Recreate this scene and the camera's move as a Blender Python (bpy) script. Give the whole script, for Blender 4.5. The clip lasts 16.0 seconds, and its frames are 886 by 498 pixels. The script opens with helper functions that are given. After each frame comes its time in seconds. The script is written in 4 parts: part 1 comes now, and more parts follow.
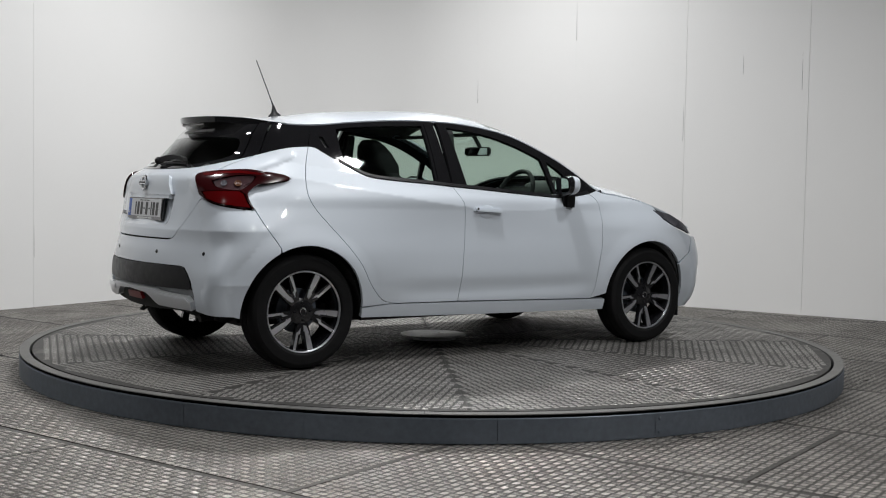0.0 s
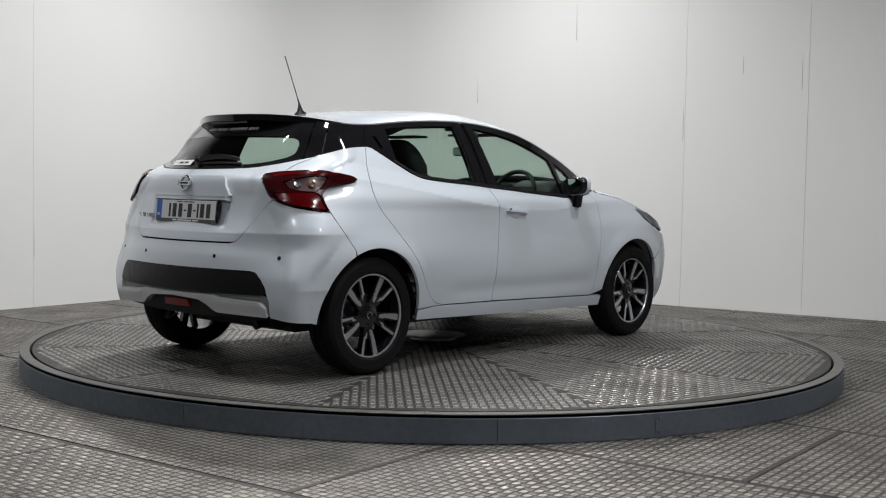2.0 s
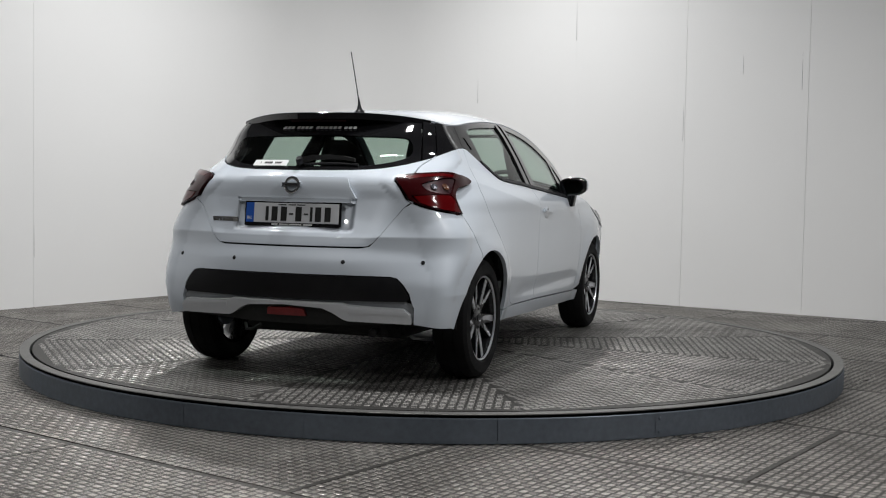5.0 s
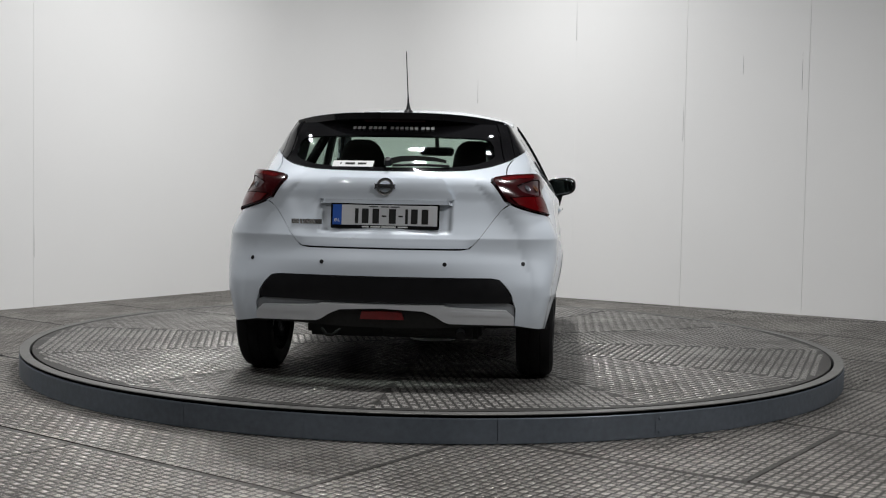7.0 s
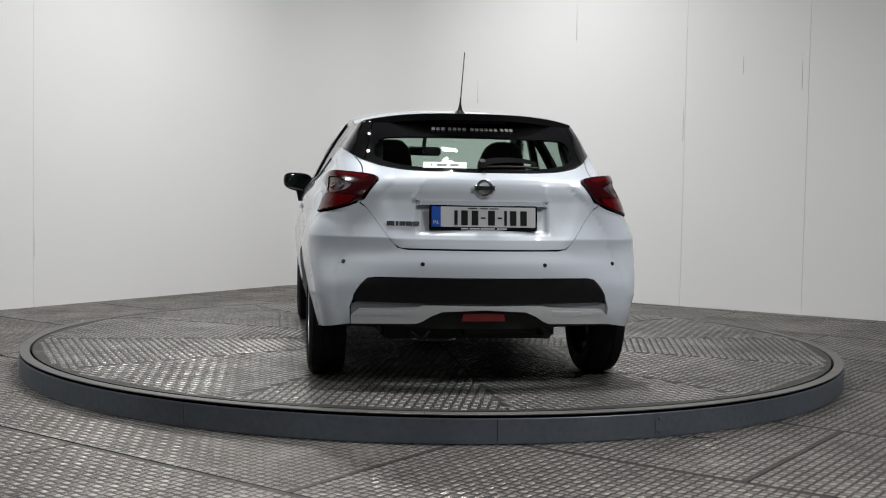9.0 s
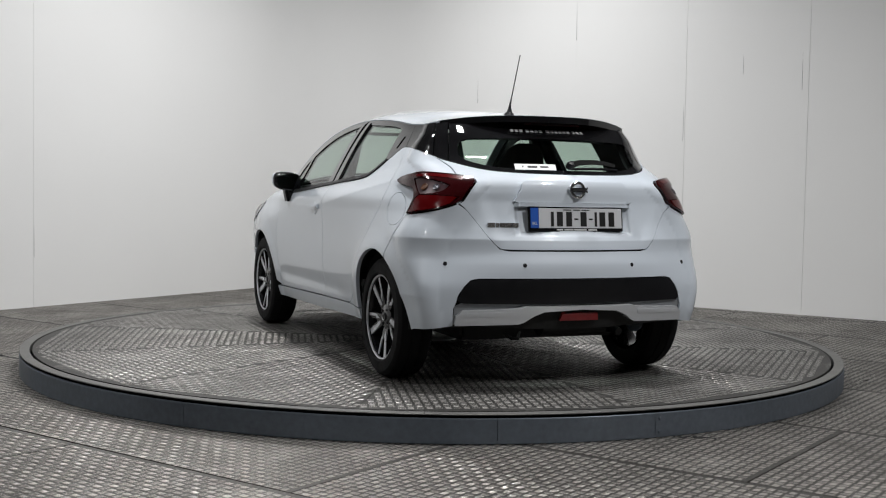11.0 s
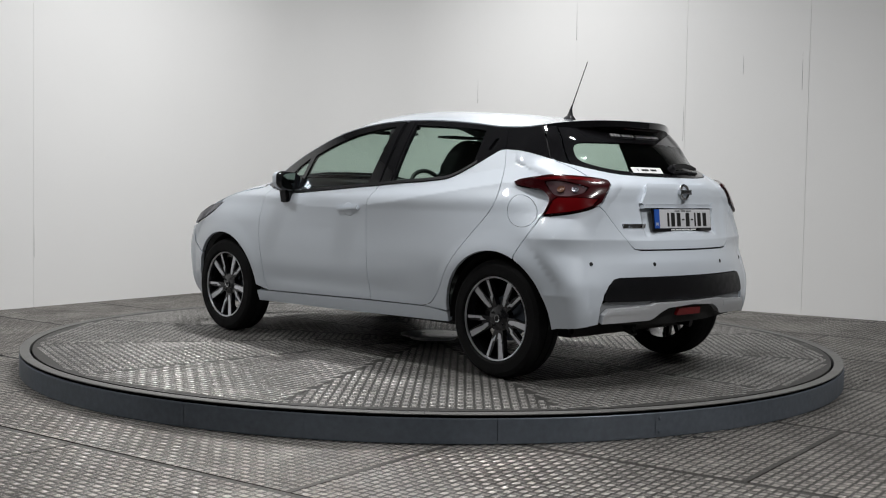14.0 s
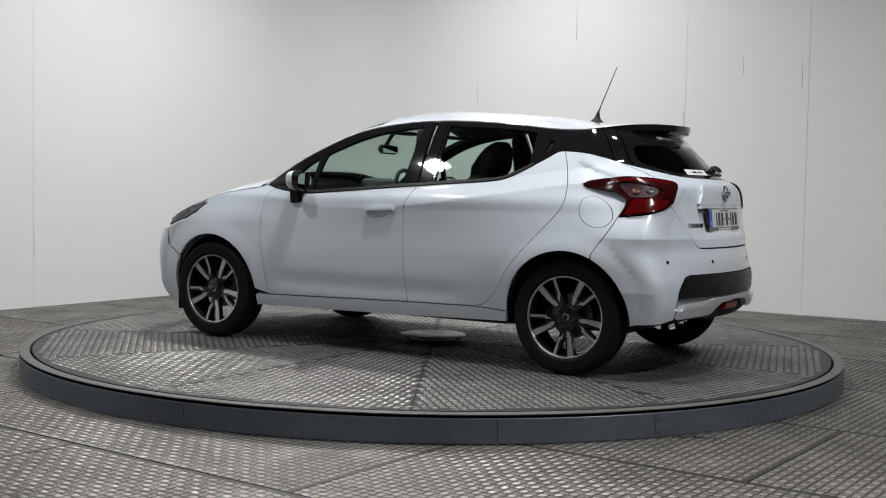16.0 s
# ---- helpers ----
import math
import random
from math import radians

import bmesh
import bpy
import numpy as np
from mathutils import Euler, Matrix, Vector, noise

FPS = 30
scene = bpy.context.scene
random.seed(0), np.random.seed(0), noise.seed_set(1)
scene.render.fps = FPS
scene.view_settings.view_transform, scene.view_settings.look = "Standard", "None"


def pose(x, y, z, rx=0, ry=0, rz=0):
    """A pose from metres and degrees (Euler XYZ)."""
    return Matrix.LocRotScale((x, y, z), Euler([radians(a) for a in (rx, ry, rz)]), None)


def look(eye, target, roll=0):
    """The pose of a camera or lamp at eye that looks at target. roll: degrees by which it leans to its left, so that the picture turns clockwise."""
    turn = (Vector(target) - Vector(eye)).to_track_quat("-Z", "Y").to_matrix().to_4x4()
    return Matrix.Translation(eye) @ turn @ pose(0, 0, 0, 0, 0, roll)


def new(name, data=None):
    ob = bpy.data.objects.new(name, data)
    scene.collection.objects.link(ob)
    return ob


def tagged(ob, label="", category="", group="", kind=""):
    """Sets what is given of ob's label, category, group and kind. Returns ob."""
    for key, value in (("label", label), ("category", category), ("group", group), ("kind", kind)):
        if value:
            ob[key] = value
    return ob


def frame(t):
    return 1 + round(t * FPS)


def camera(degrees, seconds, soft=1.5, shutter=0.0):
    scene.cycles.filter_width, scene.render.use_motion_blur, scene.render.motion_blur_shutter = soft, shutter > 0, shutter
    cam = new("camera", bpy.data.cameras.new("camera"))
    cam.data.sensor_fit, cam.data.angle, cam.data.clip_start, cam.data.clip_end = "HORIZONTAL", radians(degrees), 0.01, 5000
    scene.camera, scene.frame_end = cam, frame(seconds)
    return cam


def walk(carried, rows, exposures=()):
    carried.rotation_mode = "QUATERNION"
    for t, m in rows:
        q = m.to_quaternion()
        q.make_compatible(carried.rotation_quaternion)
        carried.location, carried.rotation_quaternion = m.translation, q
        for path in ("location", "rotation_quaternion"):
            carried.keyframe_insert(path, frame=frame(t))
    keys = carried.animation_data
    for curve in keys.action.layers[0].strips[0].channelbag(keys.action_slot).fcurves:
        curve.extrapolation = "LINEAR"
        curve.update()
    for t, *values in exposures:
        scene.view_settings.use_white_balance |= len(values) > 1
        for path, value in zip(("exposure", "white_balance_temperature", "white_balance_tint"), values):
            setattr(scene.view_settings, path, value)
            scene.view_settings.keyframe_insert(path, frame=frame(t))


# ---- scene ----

# ---- camera: it stands still ----
cam = camera(42.21, 16.0, soft=1.1)
EYE = Vector((0.0, -7.544, 0.979))
AHEAD = Vector((0.00724, 0.99866, -0.05122))
CAM_POSE = look(EYE, EYE + AHEAD, 1.07)
walk(cam, [(0.0, CAM_POSE), (16.0, CAM_POSE)])

# ---- light ----
world = bpy.data.worlds.new("world")
scene.world = world
world.use_nodes = True
world.node_tree.nodes["Background"].inputs[0].default_value = (0.9, 0.95, 1.0, 1)
world.node_tree.nodes["Background"].inputs[1].default_value = 0.05
scene.view_settings.exposure = 0.0


def area(name, eye, target, sx, sy, power, colour=(1, 1, 1)):
    lamp = bpy.data.lights.new(name, "AREA")
    lamp.shape, lamp.size, lamp.size_y, lamp.energy, lamp.color = "RECTANGLE", sx, sy, power, colour
    ob = new(name, lamp)
    ob.matrix_world = look(eye, target)
    return ob


# overhead panels; the last one is a fill added to brighten the left wall
for lx, ly, power in ((0.0, -1.7, 84), (2.1, -1.9, 58), (-3.0, -1.4, 60), (3.4, -4.6, 150), (-3.4, -6.8, 92), (0.4, 2.9, 68), (-1.3, 1.9, 92)):
    area("ceiling_and_fill_light", (lx, ly, 4.2), (lx, ly, 0), 0.36, 0.28, power)

# ---- materials ----
def material(name, base, rough=0.5, metal=0.0, **more):
    m = bpy.data.materials.new(name)
    m.use_nodes = True
    b = m.node_tree.nodes["Principled BSDF"]
    b.inputs["Base Color"].default_value = (*base, 1)
    b.inputs["Roughness"].default_value = rough
    b.inputs["Metallic"].default_value = metal
    for key, value in more.items():
        b.inputs[key.replace("_", " ")].default_value = value
    return m


# ---- the car's body as one smooth surface ----
def curve(*knots):
    """A smooth function through a few (x, y) knots, straight beyond them."""
    xs, ys = np.array(knots, float).T
    h = np.diff(xs)
    d = np.diff(ys) / h
    m = np.empty(len(xs))
    m[1:-1] = (d[:-1] * h[1:] + d[1:] * h[:-1]) / (h[:-1] + h[1:])
    m[0], m[-1] = 1.5 * d[0] - 0.5 * m[1], 1.5 * d[-1] - 0.5 * m[-2]

    def value(x):
        x = np.asarray(x, float)
        i = np.clip(np.searchsorted(xs, x) - 1, 0, len(h) - 1)
        t = (x - xs[i]) / h[i]
        c = np.clip(t, 0, 1)
        a, b = ys[i], ys[i + 1]
        y = (a * (1 + 2 * c) * (1 - c) ** 2 + h[i] * m[i] * c * (1 - c) ** 2
             + b * c * c * (3 - 2 * c) - h[i] * m[i + 1] * c * c * (1 - c))
        return y + (t - c) * h[i] * np.where(t < 0, m[0], m[-1])
    return value


HALF = curve((0.15, 0.74), (0.22, 0.775), (0.32, 0.805), (0.45, 0.822), (0.6, 0.828), (0.75, 0.826), (0.86, 0.826), (0.93, 0.825),
             (1.0, 0.795), (1.06, 0.765), (1.2, 0.69), (1.34, 0.60), (1.42, 0.535))
TAPER = curve((-0.6, -0.05), (-0.25, -0.012), (0.2, 0.0), (1.2, 0.0), (2.2, -0.005), (2.8, -0.035), (3.3, -0.10))
TAPER_UP = curve((-0.5, -0.20), (-0.28, -0.115), (-0.06, -0.045), (0.1, -0.03), (0.6, -0.004), (1.2, 0.0), (1.7, -0.01), (2.0, -0.04), (2.2, -0.075), (2.5, -0.105), (2.8, -0.13), (3.3, -0.2))
REAR = curve((0.15, -0.50), (0.25, -0.585), (0.35, -0.635), (0.45, -0.655), (0.55, -0.66), (0.62, -0.652), (0.69, -0.628), (0.80, -0.60), (0.92, -0.575),
             (1.02, -0.56), (1.06, -0.53), (1.10, -0.49), (1.20, -0.395), (1.32, -0.24), (1.42, -0.12))
REAR_BOW = curve((0.3, 0.20), (0.5, 0.25), (0.64, 0.31), (0.80, 0.28), (0.98, 0.25), (1.04, 0.29), (1.09, 0.45), (1.14, 0.62), (1.20, 0.60), (1.28, 0.40), (1.36, 0.32))
NOSE = curve((0.15, 3.13), (0.25, 3.255), (0.45, 3.312), (0.62, 3.30), (0.75, 3.235), (0.86, 3.12), (1.0, 2.9))


def bell(t):
    return np.exp(-t * t)


# creases: where the flank breaks under the windows
CREASE = curve((-0.5, 1.07), (-0.05, 1.03), (0.38, 0.971), (0.79, 0.912), (1.2, 0.872), (1.6, 0.868), (2.0, 0.915), (2.4, 0.93), (2.8, 0.86), (3.2, 0.75))


def ramp(t):
    t = np.clip(t, 0, 1)
    return t * t * (3 - 2 * t)


def ridge(d, h, w):
    """A sharp fold of height h that runs out over w to both sides."""
    return h * np.exp(-(np.sqrt(d * d + 4e-6)) / w)


def shoulder(d):
    """A fold that runs out straight to the windows above it and slowly below."""
    r = np.sqrt(d * d + 2e-6)
    return np.where(d > 0, np.maximum(1 - r / 0.085, 0), np.exp(-r / 0.13))


def half_width(x, z):
    up = ramp((z - 0.74) / 0.3)
    y = HALF(z) + TAPER(x) * (1 - up) + TAPER_UP(x) * up
    y = y + 0.040 * bell((x + 0.02) / 0.5) * bell((z - 0.60) / 0.2) + 0.036 * bell((x - 2.53) / 0.42) * bell((z - 0.62) / 0.24)
    y = y + 0.016 * shoulder(z - CREASE(x)) * (1 - 0.45 * bell((x - 1.5) / 0.4))
    y = y + ridge(z - 0.742, 0.008, 0.08) * ramp((-0.08 - x) / 0.2) + ridge(z - 0.466, 0.008, 0.05) * ramp((-0.2 - x) / 0.15)
    y = y - 0.008 * bell((z - 0.40) / 0.05) * ramp((x - 0.5) / 0.3) * ramp((2.15 - x) / 0.3)
    for x0 in (0.0, 2.525):
        y = y + 0.008 * ramp((0.48 - np.hypot(x - x0, z - 0.31)) / 0.11)
    return y


def tail(y, z):
    """The x of the tail."""
    x = REAR(z) + REAR_BOW(z) * y * y
    x = x - ridge(z - 0.742, 0.021, 0.10)
    under = ramp((1.050 - z) / 0.07) * (1 - ramp((0.93 - z) / 0.2)) + ramp((0.93 - z) / 0.2) * ramp((z - 0.70) / 0.06)
    x = x + 0.006 * under * ramp((0.55 - 0.35 * np.clip(1.0 - z, 0, 1) - np.abs(y)) / 0.09)
    return x + 0.018 * ramp((0.335 - np.abs(y)) / 0.03) * ramp((z - 0.755) / 0.03) * ramp((0.935 - z) / 0.01)


def hull(x, y, z):
    """Below zero inside the body."""
    a = np.abs(y) - half_width(x, z)
    b = tail(y, z) - x
    c = x - (NOSE(z) - 0.42 * y * y)
    r = 0.08 + 0.08 * ramp((z - 0.5) / 0.25)
    b = np.maximum(b, c)
    h = np.clip(0.5 + 0.5 * (a - b) / r, 0, 1)
    return b + (a - b) * h + 0.5 * r * h * (1 - h)


# (s, z) runs round one half of the body: s = 0 at the middle of the tail, then round the corner, along the side to the nose
XR, XF, YC, TURN = 0.35, 2.6, 0.3, 0.75
S1, S2 = YC, YC + TURN
S3 = S2 + XF - XR
S4 = S3 + TURN


def spoke(s):
    s = np.asarray(s, float)
    a = np.clip((s - S1) / TURN, 0, 1) * (math.pi / 2)
    f = np.clip((s - S3) / TURN, 0, 1) * (math.pi / 2)
    bx = np.clip(s - S2, 0, XF - XR) + XR
    by = np.where(s > S4, YC - (s - S4), np.minimum(s, YC))
    return bx, by, -np.cos(a) + np.sin(f), np.sin(a) * np.cos(f)


def skin(s, z, out=0.0):
    """Points of the body's surface at (s, z), raised by out."""
    s, z = np.broadcast_arrays(np.asarray(s, float), np.asarray(z, float))
    bx, by, dx, dy = spoke(s)
    lo, hi = np.zeros(s.shape), np.full(s.shape, 1.3)
    for _ in range(24):
        mid = (lo + hi) / 2
        inside = hull(bx + dx * mid, by + dy * mid, z) < 0
        lo, hi = np.where(inside, mid, lo), np.where(inside, hi, mid)
    t = lo + out
    return np.stack([bx + dx * t, by + dy * t, z + 0 * t], -1)


def skin_normal(p):
    e = 0.002
    x, y, z = p[..., 0], p[..., 1], p[..., 2]
    n = np.stack([hull(x + e, y, z) - hull(x - e, y, z), hull(x, y + e, z) - hull(x, y - e, z), hull(x, y, z + e) - hull(x, y, z - e)], -1)
    return n / np.linalg.norm(n, axis=-1, keepdims=True)


def s_of(x):
    """The s of a place on the side."""
    return S2 + x - XR


# the edge between the sides and the roof, windscreen and bonnet
EDGE = curve((-0.4, 1.346), (-0.2, 1.344), (-0.1, 1.339), (0.01, 1.330), (0.18, 1.333), (0.4, 1.357), (0.7, 1.382), (0.95, 1.39), (1.15, 1.384), (1.31, 1.367), (1.51, 1.325),
             (1.70, 1.25), (1.89, 1.155), (2.04, 1.062), (2.14, 0.995), (2.3, 0.965), (2.45, 0.94), (2.62, 0.89), (2.8, 0.82), (2.98, 0.725), (3.2, 0.62))
CROWN = curve((-0.35, 0.022), (-0.1, 0.040), (0.2, 0.068), (0.8, 0.074), (1.2, 0.090), (1.6, 0.105), (2.0, 0.118), (2.4, 0.10), (2.8, 0.10), (3.2, 0.08))


def lid(x, u):
    """Points of the roof, windscreen and bonnet: u from -1 to 1 across."""
    x, u = np.broadcast_arrays(np.asarray(x, float), np.asarray(u, float))
    e = EDGE(x)
    w = half_width(x, e)
    return np.stack([x, u * w, e + CROWN(x) * (1 - np.abs(u) ** 2.8)], -1)

def nodes_of(m):
    t = m.node_tree
    return t.nodes, t.links, t.nodes["Principled BSDF"]


def speckle(m, scale, amount, rough_amount=0.0, bump=0.0, coarse=None, coord="Object"):
    """Uneven colour at two scales, uneven gloss and a fine relief."""
    n, l, b = nodes_of(m)
    tc = n.new("ShaderNodeTexCoord")
    fine, wide = n.new("ShaderNodeTexNoise"), n.new("ShaderNodeTexNoise")
    fine.inputs["Scale"].default_value, fine.inputs["Detail"].default_value = scale, 6
    wide.inputs["Scale"].default_value, wide.inputs["Detail"].default_value = coarse or scale / 12, 4
    l.new(tc.outputs[coord], fine.inputs["Vector"])
    l.new(tc.outputs[coord], wide.inputs["Vector"])
    add = n.new("ShaderNodeMath")
    add.operation = "ADD"
    l.new(fine.outputs[0], add.inputs[0])
    l.new(wide.outputs[0], add.inputs[1])
    ramp_c = n.new("ShaderNodeMapRange")
    ramp_c.inputs[1].default_value, ramp_c.inputs[2].default_value = 0.6, 1.4
    ramp_c.inputs[3].default_value, ramp_c.inputs[4].default_value = 1 - amount, 1 + amount
    l.new(add.outputs[0], ramp_c.inputs[0])
    mul = n.new("ShaderNodeVectorMath")
    mul.operation = "SCALE"
    mul.inputs[0].default_value = b.inputs["Base Color"].default_value[:3]
    l.new(ramp_c.outputs[0], mul.inputs["Scale"])
    l.new(mul.outputs[0], b.inputs["Base Color"])
    if rough_amount:
        r = b.inputs["Roughness"].default_value
        rr = n.new("ShaderNodeMapRange")
        rr.inputs[1].default_value, rr.inputs[2].default_value = 0.3, 0.7
        rr.inputs[3].default_value, rr.inputs[4].default_value = max(r - rough_amount, 0.02), r + rough_amount
        l.new(wide.outputs[0], rr.inputs[0])
        l.new(rr.outputs[0], b.inputs["Roughness"])
    if bump:
        bp = n.new("ShaderNodeBump")
        bp.inputs["Strength"].default_value, bp.inputs["Distance"].default_value = 0.5, bump
        l.new(fine.outputs[0], bp.inputs["Height"])
        l.new(bp.outputs[0], b.inputs["Normal"])
    return m


def tread_plate(name, base, rough):
    """Rolled plate, darker between the bars; worn crowns, coloured brighter still for their glints."""
    m = material(name, base, rough, 0.8)
    n, l, b = nodes_of(m)

    def math_node(op, *vals):
        k = n.new("ShaderNodeMath")
        k.operation = op
        for i, v in enumerate(vals):
            if isinstance(v, (int, float)):
                k.inputs[i].default_value = v
            else:
                l.new(v, k.inputs[i])
        return k.outputs[0]

    tc = n.new("ShaderNodeTexCoord")
    sep, info = n.new("ShaderNodeSeparateXYZ"), n.new("ShaderNodeObjectInfo")
    l.new(tc.outputs["Object"], sep.inputs[0])
    wide, fine, patch = n.new("ShaderNodeTexNoise"), n.new("ShaderNodeTexNoise"), n.new("ShaderNodeTexNoise")
    for k, sc in ((wide, 2.2), (fine, 60.0), (patch, 9.0)):
        k.inputs["Scale"].default_value, k.inputs["Detail"].default_value = sc, 5.0
        k.noise_dimensions = "4D"
        l.new(tc.outputs["Object"], k.inputs["Vector"])
        l.new(math_node("MULTIPLY", info.outputs["Random"], 20.0), k.inputs["W"])
    crown = math_node("MULTIPLY", sep.outputs[2], 480.0)
    crown = math_node("ADD", crown, math_node("MULTIPLY", math_node("SUBTRACT", wide.outputs[0], 0.5), 1.3))
    crown = math_node("ADD", crown, math_node("MULTIPLY", math_node("SUBTRACT", patch.outputs[0], 0.5), 0.7))
    crown = math_node("ADD", crown, math_node("MULTIPLY", math_node("SUBTRACT", fine.outputs[0], 0.5), 0.7))
    # crown colour is lifted to paint in the glints on the bars
    tone = n.new("ShaderNodeMapRange")
    tone.inputs[1].default_value, tone.inputs[2].default_value, tone.inputs[3].default_value, tone.inputs[4].default_value = 0.1, 1.0, 0.55, 3.6
    l.new(crown, tone.inputs[0])
    mul = n.new("ShaderNodeVectorMath")
    mul.operation = "SCALE"
    mul.inputs[0].default_value = base
    l.new(tone.outputs[0], mul.inputs["Scale"])
    l.new(mul.outputs[0], b.inputs["Base Color"])
    rr = n.new("ShaderNodeMapRange")
    rr.inputs[1].default_value, rr.inputs[2].default_value, rr.inputs[3].default_value, rr.inputs[4].default_value = 0.1, 0.9, rough + 0.06, rough - 0.20
    l.new(crown, rr.inputs[0])
    l.new(rr.outputs[0], b.inputs["Roughness"])
    bp = n.new("ShaderNodeBump")
    bp.inputs["Strength"].default_value, bp.inputs["Distance"].default_value = 0.4, 0.0006
    l.new(fine.outputs[0], bp.inputs["Height"])
    l.new(bp.outputs[0], b.inputs["Normal"])
    return m


PAINT = material("white pearl paint", (0.63, 0.685, 0.75), 0.4, 0.0, Coat_Weight=1.0, Coat_Roughness=0.03)
speckle(PAINT, 900, 0.015, coarse=3)
GLOSS = material("gloss black plastic", (0.008, 0.008, 0.009), 0.05, Coat_Weight=0.6, Coat_Roughness=0.02)
SATIN = speckle(material("satin black plastic", (0.0065, 0.0065, 0.008), 0.40, Specular_IOR_Level=0.3), 300, 0.25, 0.08, 0.0004)
MATT = speckle(material("dark underside", (0.012, 0.012, 0.012), 0.8), 60, 0.4)
RUBBER = speckle(material("tyre rubber", (0.0055, 0.0055, 0.006), 0.75, Specular_IOR_Level=0.18), 120, 0.35, 0.12, 0.0006)
SILVER = speckle(material("silver bumper trim", (0.70, 0.72, 0.75), 0.28, 0.35, Coat_Weight=0.5), 500, 0.03)
# darker grey that paints in the shade of the recessed trim ledge
TRIM_SHADE = speckle(material("shaded trim grey", (0.22, 0.23, 0.24), 0.5), 300, 0.1)
MACHINED = speckle(material("machined alloy", (0.70, 0.71, 0.75), 0.30, 0.9), 900, 0.03, 0.03)
POCKET = material("black alloy paint", (0.012, 0.012, 0.014), 0.25, 0.3, Coat_Weight=0.5)
CHROME = material("chrome", (0.75, 0.76, 0.78), 0.12, 1.0)
RED = material("red lens", (0.085, 0.002, 0.003), 0.14, Coat_Weight=0.5, Coat_Roughness=0.02, Specular_IOR_Level=0.3)
RED_DARK = material("smoked red lens", (0.028, 0.002, 0.003), 0.16, Coat_Weight=0.5, Coat_Roughness=0.02, Specular_IOR_Level=0.3)
REFLECTOR = speckle(material("red reflector", (0.20, 0.008, 0.010), 0.3, Coat_Weight=0.4), 400, 0.3)
LENS_TAIL = speckle(material("smoked tail lens", (0.045, 0.018, 0.022), 0.3, 0.1, Coat_Weight=0.35, Coat_Roughness=0.03), 90, 0.5, 0.1)
LENS = speckle(material("clear lens over reflector", (0.09, 0.09, 0.105), 0.25, 0.4, Coat_Weight=1.0), 90, 0.5, 0.1)
AMBER = material("amber bulb", (0.09, 0.032, 0.012), 0.3, Coat_Weight=0.4)
FABRIC = speckle(material("charcoal seat cloth", (0.017, 0.017, 0.019), 0.9), 400, 0.4, 0, 0.0008)
TRIM_IN = speckle(material("dark cabin plastic", (0.016, 0.016, 0.018), 0.6), 200, 0.3)
LINER = speckle(material("grey roof lining", (0.10, 0.10, 0.10), 0.95), 300, 0.1)
MIRROR = material("mirror glass", (0.75, 0.8, 0.84), 0.02, 1.0)
PLATE = material("number plate white", (0.62, 0.63, 0.65), 0.35)
INK = material("black lettering", (0.01, 0.01, 0.01), 0.4)
BLUE = material("blue plate band", (0.02, 0.10, 0.45), 0.35)
STICKER = material("white sticker", (0.75, 0.76, 0.76), 0.4)


def glass(name, tint):
    m = bpy.data.materials.new(name)
    m.use_nodes = True
    n, l = m.node_tree.nodes, m.node_tree.links
    n.clear()
    out, mixer = n.new("ShaderNodeOutputMaterial"), n.new("ShaderNodeMixShader")
    clear, gloss, facing = n.new("ShaderNodeBsdfTransparent"), n.new("ShaderNodeBsdfGlossy"), n.new("ShaderNodeLayerWeight")
    power, scale = n.new("ShaderNodeMath"), n.new("ShaderNodeMath")
    clear.inputs[0].default_value = (*tint, 1)
    gloss.inputs["Roughness"].default_value = 0.01
    facing.inputs["Blend"].default_value = 0.5
    power.operation, scale.operation = "POWER", "MULTIPLY_ADD"
    power.inputs[1].default_value, scale.inputs[1].default_value, scale.inputs[2].default_value = 5.0, 0.95, 0.042
    l.new(facing.outputs["Facing"], power.inputs[0])
    l.new(power.outputs[0], scale.inputs[0])
    l.new(scale.outputs[0], mixer.inputs[0])
    l.new(clear.outputs[0], mixer.inputs[1])
    l.new(gloss.outputs[0], mixer.inputs[2])
    l.new(mixer.outputs[0], out.inputs[0])
    return m


GLASS = glass("green tinted glass", (0.70, 0.80, 0.74))
WALL = speckle(material("white painted board", (0.80, 0.80, 0.795), 0.55), 260, 0.02, 0.08, 0.0003, 0.9)
CEIL = speckle(material("dark ceiling", (0.09, 0.09, 0.09), 0.8), 90, 0.05)
DARK_WALL = speckle(material("dark grey wall", (0.075, 0.075, 0.08), 0.8), 60, 0.1)
SEAM = material("dark joint", (0.04, 0.04, 0.04), 0.9)
RIM = speckle(material("galvanised steel edge", (0.128, 0.150, 0.180), 0.45, 0.4), 35, 0.22, 0.14, 0.0006, 1.6)
RIM_TOP = speckle(material("worn steel lip", (0.15, 0.148, 0.142), 0.6, 0.5), 50, 0.2, 0.12, 0.0006, 3)
DISC = tread_plate("aluminium tread plate", (0.122, 0.118, 0.112), 0.54)
FLOOR = tread_plate("steel floor tread plate", (0.128, 0.121, 0.112), 0.48)
COVER = speckle(material("scuffed hub cover", (0.74, 0.74, 0.72), 0.36, 0.6), 24, 0.25, 0.12, 0.0006, 5)

